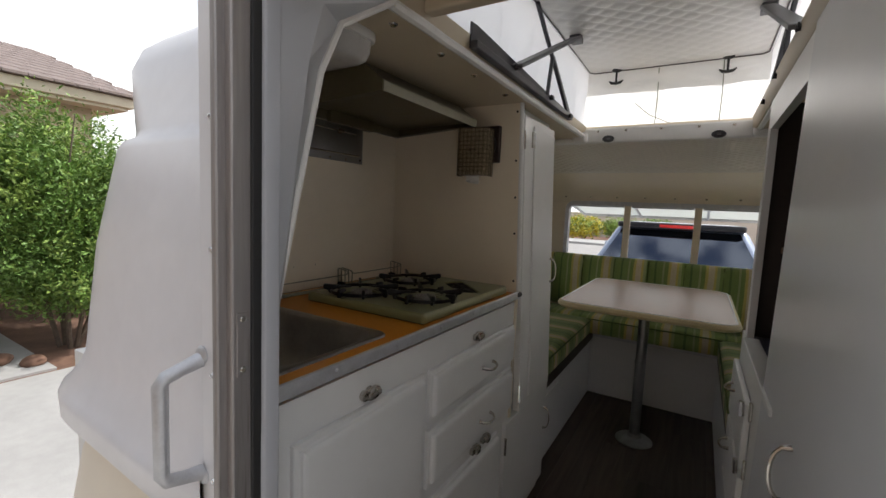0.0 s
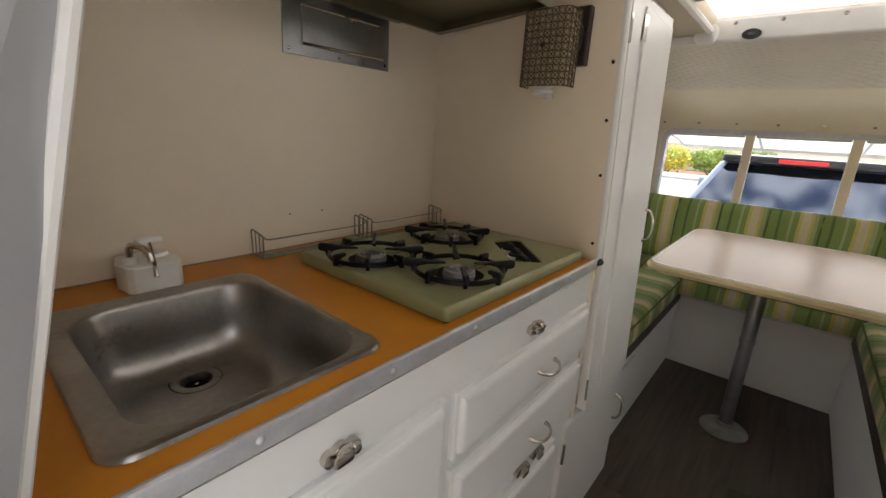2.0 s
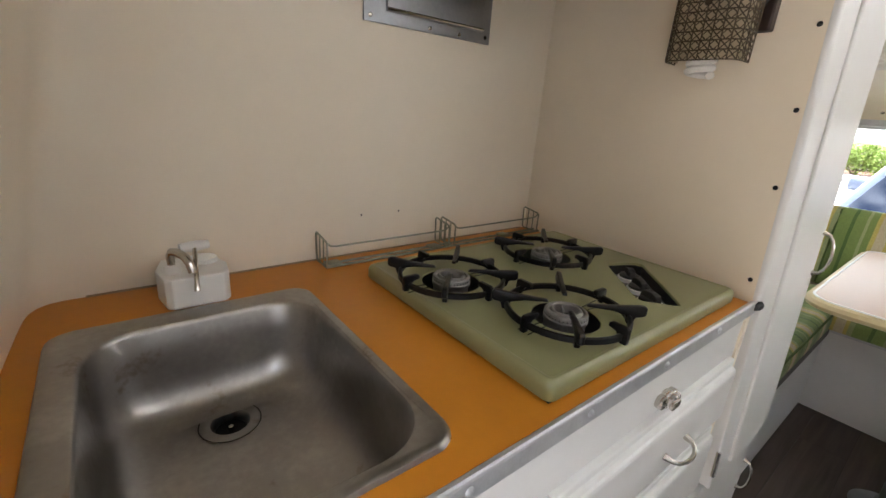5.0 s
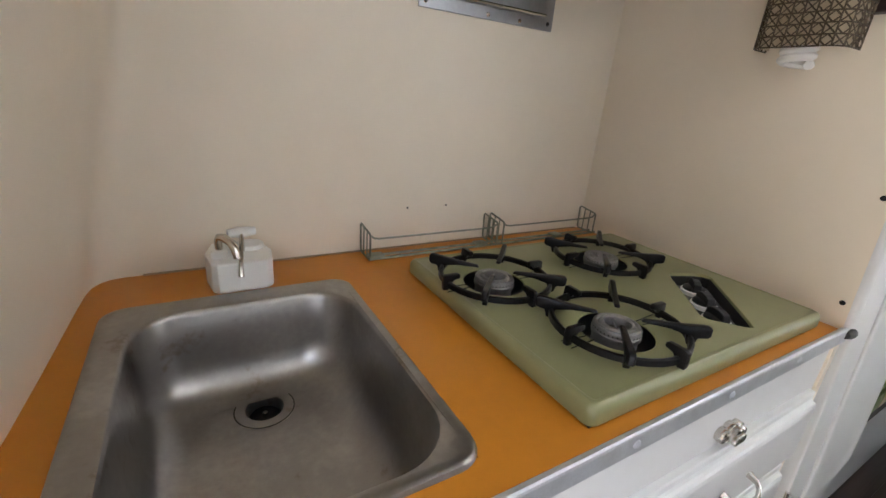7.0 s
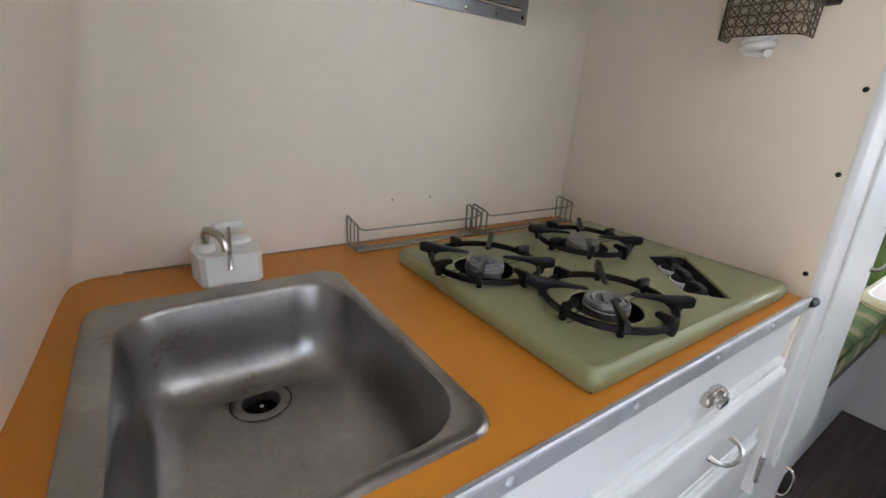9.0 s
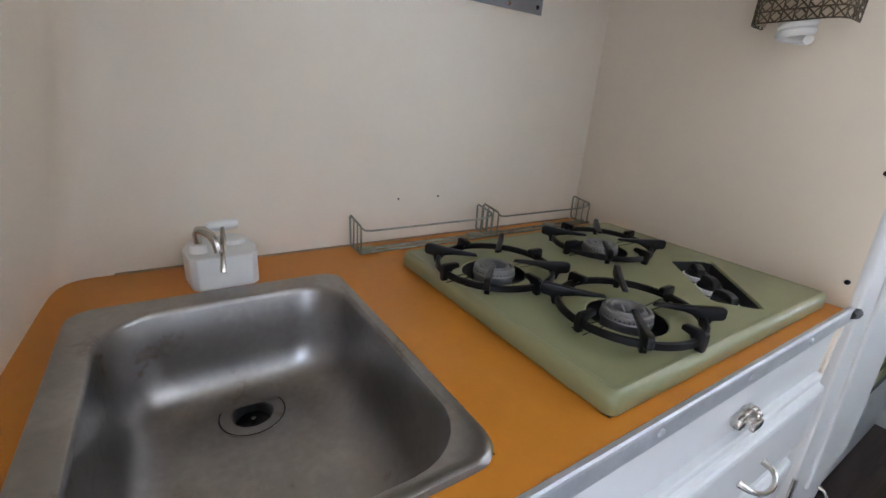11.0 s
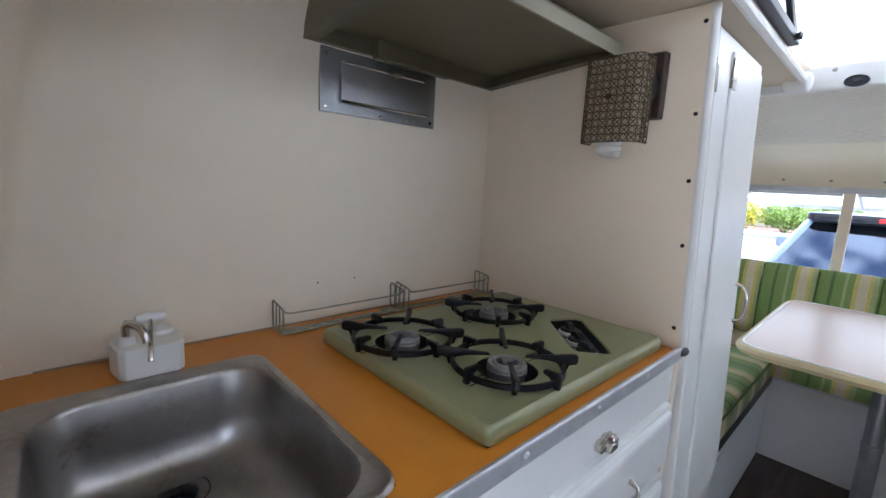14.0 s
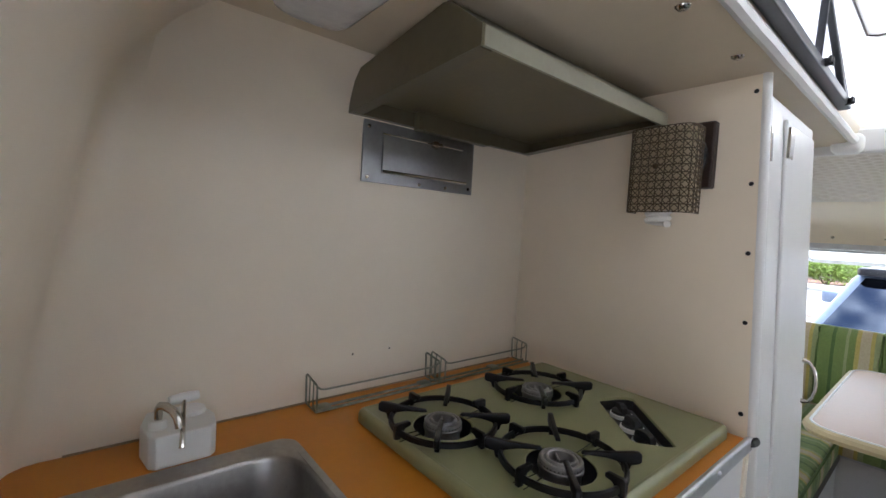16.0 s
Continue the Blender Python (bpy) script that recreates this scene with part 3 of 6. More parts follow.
# screw heads in the vinyl above the front window
for k in range(8):
    tagged(part("trim_screw", lt([(0, 0.004), (0.004, 0.003), (0.007, 0.0)], pose(0.263 + 0.171 * k, 2.7205, 1.312, 120), 12), NICKEL, None, "", True), "small metal screw cap above the front window", "screw cap", "window screw caps")


# ---- pop-up roof ----
bm = bmesh.new()
NX, NY = 90, 190
X0, X1, Y0, Y1, ZR = 0.595, 1.27, 0.36, 1.795, 1.855
grid = [[None] * (NY + 1) for _ in range(NX + 1)]
for i in range(NX + 1):
    for j in range(NY + 1):
        x, y = X0 + (X1 - X0) * i / NX, Y0 + (Y1 - Y0) * j / NY
        q = abs(math.sin(math.pi * (x + 1.15 * y) / 0.078) * math.sin(math.pi * (x - 1.15 * y) / 0.078))
        grid[i][j] = bm.verts.new((x, y, ZR - 0.0045 * min(1, q * 1.6) * min(1, i / 3, (NX - i) / 3, j / 4, (NY - j) / 4)))
for i in range(NX):
    for j in range(NY):
        bm.faces.new((grid[i][j], grid[i][j + 1], grid[i + 1][j + 1], grid[i + 1][j]))
top = thing("popup_roof", "raised pop-up roof lined with white diamond-quilted vinyl", "roof", (0.93, 0.9, ZR), kind="structure")
part("quilted_lining", bm, QUILT, top, "white diamond-quilted vinyl lining", True)
part("roof_panel", bx(X0 - 0.05, X1 + 0.05, Y0 - 0.05, Y1 + 0.05, ZR + 0.004, ZR + 0.05, bev=0.01), GELCOAT, top)
bm = bmesh.new()
tube(bm, [(X0, Y0, ZR - 0.003), (X0, Y1 - 0.02, ZR - 0.003), (X0 + 0.02, Y1, ZR - 0.003), (X1 - 0.02, Y1, ZR - 0.003), (X1, Y1 - 0.02, ZR - 0.003), (X1, Y0, ZR - 0.003)], 0.0024, 6)
part("edge_welt", bm, BROWNWOOD, top, "dark welt round the lining", True)
for x in (0.712, 1.139):
    cl = part("cleat", tb([(x, 1.782, ZR - 0.002), (x, 1.781, 1.80)], 0.0045, 8), RUBBER, top, "black rubber tie-down hook", True)
    part("hook", tb([(x - 0.030, 1.781, 1.806), (x - 0.018, 1.781, 1.797), (x, 1.781, 1.795), (x + 0.018, 1.781, 1.797), (x + 0.030, 1.781, 1.806)], [0.003, 0.006, 0.007, 0.006, 0.003], 8), RUBBER, cl, smooth=True)
    part("base", lt([(0, -0.006), (0.018, -0.005), (0.022, 0.002)], pose(x, 1.782, ZR - 0.002), 14), RUBBER, cl, smooth=True)


def cloth(p0, p1, z0, z1, out0, seed, name, label):
    """A canvas side between two floor points, with folds, that leans by out0 at its foot."""
    rnd = random.Random(seed)
    ph = [rnd.uniform(0, 6.28) for _ in range(4)]
    bm = bmesh.new()
    a, b = Vector(p0), Vector(p1)
    nrm = Vector((-(b - a).y, (b - a).x)).normalized()
    L = (b - a).length
    nu, nv = max(12, int(L / 0.025)), 14
    g = []
    for j in range(nv + 1):
        v = j / nv
        row = []
        for i in range(nu + 1):
            s = L * i / nu
            w = 0.009 * math.sin(s * 23 + ph[0] + 3 * v) + 0.005 * math.sin(s * 51 + ph[1] - 5 * v) + 0.010 * math.sin(s * 9 + ph[2]) * math.sin(math.pi * v)
            q = a + (b - a) * (i / nu) + nrm * (w * math.sin(math.pi * min(1, 0.15 + v)) + out0 * (1 - v))
            row.append(bm.verts.new((q.x, q.y, z0 + (z1 - z0) * v)))
        g.append(row)
    for r, t in zip(g, g[1:]):
        for i in range(nu):
            bm.faces.new((r[i], r[i + 1], t[i + 1], t[i]))
    ob = part(name, bm, CANVAS, tent, label, True)
    return ob


tent = thing("tent_side", "white translucent vinyl tent sides under the raised roof", "tent canvas", (0.93, 1.8, 1.6))
cloth((0.555, 1.80), (1.31, 1.80), 1.575, 1.752, 0.02, 3, "front_canvas", "white vinyl canvas with seams")
# upper front canvas passes less light, standing in for the roof overhang's shadow
cloth((0.555, 1.80), (1.31, 1.80), 1.752, ZR, 0.0, 3, "front_band", "white vinyl band dimmed for the roof overhang's shadow").data.materials[0] = CANVAS_BAND
cloth((0.585, 0.385), (0.585, 1.815), 1.575, ZR, 0.015, 4, "side_canvas", "")
cloth((1.28, 1.815), (1.28, 0.385), 1.575, ZR, 0.015, 5, "side_canvas", "")
# unseen rear side, made near opaque to hold back light on the partition
cloth((1.28, 0.395), (0.585, 0.395), 1.575, ZR, 0.0, 6, "rear_canvas", "unseen rear canvas, near opaque to block light").data.materials[0] = CANVAS_OPAQUE
bm = bmesh.new()
box(bm, 0.596, 1.276, -0.050, 0.41, 1.602, 1.622)
box(bm, 0.604, 1.268, 0.378, 0.41, 1.570, 1.603, bev=0.005)
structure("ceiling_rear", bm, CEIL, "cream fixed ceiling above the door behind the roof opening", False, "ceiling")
for x in (0.885, 1.125):
    part("seam", tb([(x, 1.792, ZR - 0.01), (x + 0.004, 1.788, 1.72), (x + 0.002, 1.782, 1.59)], 0.0022, 6), WIRE, tent, "thin grey cord")
part("cord", tb([(0.80, 1.79, 1.70), (0.86, 1.786, 1.645), (0.94, 1.783, 1.605), (1.04, 1.780, 1.585)], 0.0018, 6), WIRE, tent)
# quilted lip in front of the opening, with latches
lip = thing("roof_lip", "white vinyl-covered lip of the roof opening", "trim", (0.93, 1.76, 1.55), kind="structure")
bm = bmesh.new()
box(bm, 0.60, 1.27, 1.728, 1.748, 1.52, 1.588, bev=0.009, seg=3)
box(bm, 0.12, 0.61, 1.730, 1.748, 1.5195, 1.552, bev=0.006, seg=3)
box(bm, 1.26, 1.72, 1.730, 1.748, 1.5195, 1.552, bev=0.006, seg=3)
part("lip_cover", bm, CANVASW, lip, "", True)
for x in (0.585, 1.276):
    part("corner_gusset", bx(x - 0.034, x + 0.034, 1.695, 1.750, 1.5185, 1.572, bev=0.018, seg=4), CANVASW, lip, "bunched white vinyl corner", True)
for x in (0.599, 1.262):
    pts = [(x, 0.02 + 0.05 * k, 1.5505 + 0.0007 * math.sin(k * 1.9)) for k in range(35)]
    part("welt", tb(pts, 0.011, 8), CANVASW, lip, "padded white vinyl welt", True)
for x in (0.708, 1.131):
    lc = part("latch_cup", lt([(0, 0.003), (0.020, 0.003), (0.024, 0.006), (0.026, 0.0)], Matrix.Translation((x, 1.727, 1.537)) @ Matrix.Diagonal((1, 1, 0.6, 1)) @ pose(0, 0, 0, 90), 20), DARKMETAL, lip, "dark metal latch cup", True)
    part("pin", bx(x - 0.008, x + 0.008, 1.716, 1.726, 1.534, 1.540, bev=0.001), GREYMETAL, lc)
for x in (0.66, 0.78, 0.92, 1.06, 1.18):
    part("snap", lt([(0, 0.003), (0.005, 0.002), (0.006, 0)], pose(x, 1.7275, 1.572, 90), 8), NICKEL, lip, smooth=True)


def lifter(flip):
    def X(v):
        return 1.875 - v if flip else v - 0.009
    lf = thing("roof_lifter", "dark steel folding roof lifter bolted along the opening", "roof lifter", (X(0.59), 1.1, 1.60), group="roof lifters")
    def bar(name, a, b, w, t, mtl, parent=lf, label=""):
        a, b = Vector((X(a[0]), a[1], a[2])), Vector((X(b[0]), b[1], b[2]))
        bm = bmesh.new()
        box(bm, -t, t, -w, w, 0, (b - a).length, bev=min(t, w) * 0.3, seg=1)
        q = (b - a).to_track_quat('Z', 'X').to_matrix().to_4x4()
        bmesh.ops.transform(bm, matrix=Matrix.Translation(a) @ q, verts=bm.verts)
        return part(name, bm, mtl, parent, label)
    ch = part("channel", bx(min(X(0.614), X(0.634)), max(X(0.614), X(0.634)), 0.57, 1.42, 1.566, 1.584, bev=0.002), DARKMETAL, lf, "black steel channel")
    part("channel_wall", pr([(0.57, 1.567), (0.57, 1.626), (0.60, 1.628), (1.42, 1.594), (1.42, 1.567)], "x", min(X(0.613), X(0.617)), max(X(0.613), X(0.617))), DARKMETAL, ch)
    bar("flat_arm", (0.638, 0.80, 1.590), (0.660, 1.31, 1.842), 0.019, 0.006, GREYMETAL, label="grey steel flat arm")
    bar("strut", (0.626, 1.38, 1.575), (0.612, 1.00, 1.848), 0.006, 0.006, DARKMETAL)
    bar("strut", (0.622, 1.12, 1.580), (0.618, 1.165, 1.735), 0.006, 0.005, DARKMETAL)
    bar("strut", (0.630, 1.40, 1.57), (0.616, 1.18, 1.74), 0.004, 0.004, GREYMETAL)
    part("roof_bracket", bx(min(X(0.635), X(0.675)), max(X(0.635), X(0.675)), 1.29, 1.34, 1.825, 1.848, bev=0.003), GREYMETAL, lf)
    for y, z in ((0.80, 1.588), (1.12, 1.582), (1.37, 1.572)):
        kn = part("wing_nut", lt([(0, 0.012), (0.007, 0.011), (0.008, 0.0), (0.008, -0.004)], pose(X(0.634), y, z, 0, -90 if flip else 90), 10), RUBBER, lf, smooth=True)
        part("wing", bx(X(0.642) - 0.002, X(0.642) + 0.002, y - 0.016, y + 0.016, z - 0.004, z + 0.006, bev=0.001), RUBBER, kn)


lifter(False)
lifter(True)

# ---- kitchen ----
F = 0.588


def raised(bm, x, y0, y1, z0, z1, d=0.014):
    """A drawer or door front with a stepped, raised field, facing +x."""
    steps = [(0, 0), (0, d - 0.006), (0.0015, d - 0.0045), (0.009, d - 0.0035), (0.011, d - 0.001), (0.012, d + 0.003), (0.015, d + 0.0055), (0.020, d + 0.0068), (0.026, d + 0.007)]
    rings = [[bm.verts.new((x + h_, y, z)) for y, z in ((y0 + i, z0 + i), (y1 - i, z0 + i), (y1 - i, z1 - i), (y0 + i, z1 - i))] for i, h_ in steps]
    for a, b in zip(rings, rings[1:]):
        for k in range(4):
            bm.faces.new((a[k], a[(k + 1) % 4], b[(k + 1) % 4], b[k]))
    bm.faces.new(rings[-1])
    bm.faces.new(rings[0][::-1])


def pull(parent, y, z, x=F + 0.022, w=0.035, s=1, upright=False):
    pts = []
    for k in range(9):
        a = math.pi * k / 8
        u, d = -w * math.cos(a), 0.024 * math.sin(a) ** 0.7 if 0 < k < 8 else 0
        pts.append((x + s * d, y + (0 if upright else u), z + (u if upright else 0) - (0 if upright else 0.006 * math.sin(a))))
    p = part("pull", tb(pts, [0.0055, 0.0035, 0.003, 0.003, 0.0032, 0.003, 0.003, 0.0035, 0.0055], 8), NICKEL, parent, "curved nickel pull", True)
    return p


def lobes(y, z, r, w, gap):
    """The outline of three round lobes side by side."""
    out = []
    for c, a0, a1 in ((gap, -125, 125), (0, 62, 118), (-gap, 55, 305), (0, 242, 298)):
        for k in range(9):
            a = radians(a0 + (a1 - a0) * k / 8)
            q = w if c == 0 else r
            out.append((y + c + q * math.cos(a), z + q * math.sin(a)))
    return out


def lock(parent, y, z, x=F):
    lk = part("catch", pr(lobes(y, z, 0.0105, 0.0135, 0.016), 'x', x, x + 0.011, bev=0.0022), NICKEL, parent, "worn nickel three-lobed turn catch", True)
    part("knob", lt([(0, 0.009), (0.0075, 0.0085), (0.0105, 0.006), (0.0110, 0.0)], pose(x + 0.0108, y + 0.001, z + 0.001, 0, 90), 18), NICKEL, lk, smooth=True)
    part("turn_piece", pr(rounded(y - 0.019, y + 0.006, z - 0.004, z + 0.008, 0.004, 3), 'x', x + 0.017, x + 0.0225, bev=0.0012), NICKEL, lk, smooth=True)
    part("keeper", lt([(0, 0.006), (0.006, 0.005), (0.008, 0.002), (0.008, 0)], pose(x + 0.0108, y + 0.016, z, 0, 90), 14), NICKEL, lk, smooth=True)
    return lk


cab = thing("kitchen_cabinet", "white painted kitchen base cabinet with raised-panel doors and drawers", "cabinet", (0.3, 0.5, 0))
part("face_frame", bx(F - 0.02, F, -0.02, 1.0, 0.07, 0.889), WHITE, cab)
for y in (-0.01, 0.975):
    part("side", bx(0.07, F - 0.022, y, y + 0.02, 0.0, 0.885), WHITE, cab)
part("toe_kick", bx(F - 0.07, F - 0.05, 0.012, 0.973, 0.0, 0.09), WHITE, cab)
bm = bmesh.new()
raised(bm, F, 0.085, 0.450, 0.11, 0.817)
dr = part("door", bm, WHITE, cab)
for z in (0.70, 0.22):
    part("hinge", tb([(F + 0.006, 0.091, z - 0.03), (F + 0.006, 0.091, z + 0.03)], 0.005, 8), NICKEL, dr, smooth=True)
lock(cab, 0.265, 0.838)
for z0, z1 in ((0.690, 0.815), (0.522, 0.668)):
    bm = bmesh.new()
    raised(bm, F, 0.474, 0.985, z0, z1)
    dw = part("drawer", bm, WHITE, cab)
    pull(dw, 0.760, (z0 + z1) / 2 - 0.004)
lock(cab, 0.722, 0.839)
bm = bmesh.new()
raised(bm, F, 0.474, 0.900, 0.11, 0.478)
part("door", bm, WHITE, cab)
lock(cab, 0.805, 0.498)
lock(cab, 0.738, 0.494)

top_ = thing("countertop", "orange laminate countertop with riveted aluminium edge", "countertop", (0.3, 0.5, 0.89))
bm = bmesh.new()
C0, C1 = 0.900, 0.92
cxs, cys = (0.0655, 0.197, 0.552, 0.592), (0.002, 0.078, 0.360, 0.997)
cv = [[[bm.verts.new((x, max(y, 0.046 - 0.06 * x) if j == 0 else y, z)) for z in (C0, C1)] for j, y in enumerate(cys)] for x in cxs]
for i in range(3):
    for j in range(3):
        if (i, j) == (1, 1):
            continue
        bm.faces.new((cv[i][j][1], cv[i + 1][j][1], cv[i + 1][j + 1][1], cv[i][j + 1][1]))
        bm.faces.new((cv[i][j][0], cv[i][j + 1][0], cv[i + 1][j + 1][0], cv[i + 1][j][0]))
for e in [e for e in bm.edges if len(e.link_faces) == 1 and abs(e.verts[0].co.z - C1) < 1e-6 and abs(e.verts[1].co.z - C1) < 1e-6]:
    a, b = e.verts
    lows = [next(v for row in cv for c in row for v in c if abs(v.co.x - w.co.x) < 1e-6 and abs(v.co.y - w.co.y) < 1e-6 and v.co.z < C1 - 0.01) for w in (a, b)]
    bm.faces.new((a, b, lows[1], lows[0]))
part("laminate_top", bm, ORANGE, top_, "orange laminate")
edge = part("edge_trim", pr([(0.5925, 0.8985), (0.5965, 0.8985), (0.5975, 0.9005), (0.5975, 0.9205), (0.5967, 0.9228), (0.5945, 0.9240), (0.5895, 0.9228), (0.5895, 0.9212), (0.5925, 0.9205)], 'y', -0.02, 1.012), ALU, top_, "aluminium edge trim")
for k in range(6):
    part("rivet", lt([(0, 0.003), (0.003, 0.0025), (0.0048, 0.0005), (0.0048, -0.001)], pose(0.5975, 0.004 + 0.1685 * k, 0.9118, 0, 90), 12), ALU, edge, smooth=True)
part("end_cap", lt([(0, 0.014), (0.006, 0.013), (0.009, 0.008), (0.009, 0), (0.006, -0.012), (0, -0.012)], pose(0.597, 1.012, 0.913, -90), 14), RUBBER, top_, "black rubber end cap", True)
part("back_seam", bx(0.0648, 0.0685, 0.10, 0.98, 0.9203, 0.9222), mat("old_brown_sealant", (0.30, 0.22, 0.13), 0.7, vary=0.2, scale=30), top_, "old brownish sealant line")

# sink
sink = thing("kitchen_sink", "brushed stainless steel sink, water-stained, set in the countertop", "sink", (0.34, 0.22, 0.8))
bm = bmesh.new()
SX0, SX1, SY0, SY1 = 0.174, 0.559, 0.063, 0.367
loops = [(SX0, SX1, SY0, SY1, 0.028, 0.9205), (SX0 + 0.002, SX1 - 0.002, SY0 + 0.002, SY1 - 0.002, 0.027, 0.9245), (SX0 + 0.006, SX1 - 0.006, SY0 + 0.006, SY1 - 0.006, 0.025, 0.9262), (SX0 + 0.012, SX1 - 0.012, SY0 + 0.012, SY1 - 0.012, 0.024, 0.9250),
         (0.2065, 0.5445, 0.0915, 0.3545, 0.060, 0.9240), (0.2085, 0.5425, 0.0935, 0.3525, 0.059, 0.9228), (0.2110, 0.5405, 0.0955, 0.3505, 0.058, 0.917), (0.219, 0.537, 0.099, 0.347, 0.058, 0.880), (0.2215, 0.534, 0.1015, 0.3445, 0.060, 0.856), (0.2245, 0.530, 0.1045, 0.3415, 0.061, 0.842),
         (0.230, 0.523, 0.110, 0.336, 0.061, 0.829), (0.238, 0.513, 0.118, 0.328, 0.058, 0.819), (0.248, 0.501, 0.128, 0.318, 0.052, 0.8125), (0.258, 0.489, 0.138, 0.308, 0.044, 0.8095), (0.268, 0.476, 0.148, 0.298, 0.036, 0.8085)]
rings = [[bm.verts.new((x, y, z)) for x, y in rounded(x0, x1, y0, y1, r, 7)] for x0, x1, y0, y1, r, z in loops]
DX, DY = 0.282, 0.226
last = rings[-1]
angs = [math.atan2((v.co.y - 0.223) / 0.150, (v.co.x - 0.372) / 0.208) for v in last]
for f in (0.25, 0.5, 0.75):
    rings.append([bm.verts.new((v.co.x * (1 - f) + (DX + 0.0368 * math.cos(a)) * f, v.co.y * (1 - f) + (DY + 0.0368 * math.sin(a)) * f, 0.8085 - 0.0023 * f)) for v, a in zip(last, angs)])
rings.append([bm.verts.new((DX + 0.0368 * math.cos(a), DY + 0.0368 * math.sin(a), 0.8062)) for a in [math.atan2((v.co.y - 0.223) / 0.150, (v.co.x - 0.372) / 0.208) for v in last]])
rings.append([bm.verts.new((DX + 0.0352 * math.cos(a), DY + 0.0352 * math.sin(a), 0.8045)) for a in [math.atan2((v.co.y - 0.223) / 0.150, (v.co.x - 0.372) / 0.208) for v in last]])
n = len(last)
for a, b in zip(rings, rings[1:]):
    for k in range(n):
        bm.faces.new((a[k], a[(k + 1) % n], b[(k + 1) % n], b[k]))
SINKM = mat("stained_stainless", (0.345, 0.33, 0.31), 0.25, 1.0, vary=0.15, scale=13, dirt=(0.24, 0.21, 0.175))
part("basin", bm, SINKM, sink, "brushed stainless basin", True)
dn = part("drain", lt([(0.0350, -0.001), (0.0348, 0.0004), (0.0342, 0.0009), (0.0335, 0.0010), (0.0240, 0.0010), (0.0232, 0.0008), (0.0226, 0.0), (0.0218, -0.003), (0.0212, -0.008), (0.0200, -0.018), (0.010, -0.020), (0, -0.020)], pose(DX, DY, 0.8062), 40), SINKM, sink, "worn drain flange", True)
part("drain_shadow_gasket", lt([(0.0366, 0.0006), (0.0350, 0.0006)], pose(DX, DY, 0.8062), 32), RUBBER, dn, "dark outline ring round the drain")
part("strainer", lt([(0.0203, -0.012), (0.018, -0.010), (0.012, -0.012), (0.006, -0.013), (0, -0.0125)], pose(DX, DY, 0.805), 24), BLACK, dn, "dark strainer basket", True)
part("strainer_pin", lt([(0, 0.0), (0.003, -0.001), (0.0035, -0.006), (0.002, -0.013)], pose(DX, DY, 0.801), 10), CHROME, dn, smooth=True)

# hand pump tap
pump = thing("hand_pump_tap", "white plastic hand water pump with thin nickel spout behind the sink", "tap", (0.10, 0.232, 0.92))
outline = [(0.078, 0.190), (0.078, 0.254), (0.124, 0.268), (0.158, 0.264), (0.167, 0.256), (0.168, 0.193), (0.160, 0.185), (0.120, 0.179)]
bm = pr(outline, 'z', 0.9203, 0.964, bev=0.0022, seg=2)
part("base", bm, PLASTIC, pump, "white plastic pump body")
part("raised_cap", lt([(0.020, 0.0), (0.018, 0.006), (0.008, 0.009), (0, 0.009)], pose(0.105, 0.241, 0.9635), 20), PLASTIC, pump, smooth=True)
part("spout_collar", lt([(0.0115, 0.0), (0.0105, 0.009), (0.0095, 0.011), (0.006, 0.0115), (0, 0.0115)], pose(0.136, 0.198, 0.9635), 18), PLASTIC, pump, smooth=True)
part("spout", tb([(0.136, 0.198, 0.962), (0.136, 0.198, 0.976), (0.136, 0.198, 0.988), (0.139, 0.200, 0.9935), (0.148, 0.205, 0.9955), (0.160, 0.212, 0.992), (0.167, 0.216, 0.984), (0.170, 0.218, 0.972)], [0.0048, 0.0048, 0.0052, 0.0055, 0.0056, 0.0054, 0.0052, 0.0052], 12), NICKEL, pump, "worn nickel spout", True)
lev = part("lever", tb([(0.121, 0.229, 0.950), (0.123, 0.229, 0.986), (0.131, 0.228, 0.992), (0.168, 0.222, 0.964), (0.177, 0.220, 0.947)], [0.0028, 0.0028, 0.0028, 0.0032, 0.0038], 8), NICKEL, pump, smooth=True)
part("grip", lt([(0, -0.019), (0.0058, -0.0185), (0.0075, -0.004), (0.0075, 0.004), (0.0058, 0.0185), (0, 0.019)], pose(0.125, 0.229, 0.994, 90, 0, 8), 14), PLASTIC, lev, "white cylindrical grip", True)

# cooktop
stove = thing("gas_cooktop", "avocado green enamel three-burner gas cooktop on the counter", "cooktop", (0.375, 0.71, 0.92))
TX0, TX1, TY0, TY1 = 0.180, 0.573, 0.470, 0.968
DIA = [(0.388, 0.874), (0.404, 0.914), (0.412, 0.926), (0.424, 0.930), (0.536, 0.820), (0.549, 0.805), (0.543, 0.795), (0.510, 0.768), (0.500, 0.768), (0.391, 0.864)]
CUPS = [(0.3075, 0.552), (0.299, 0.797), (0.4815, 0.613)]


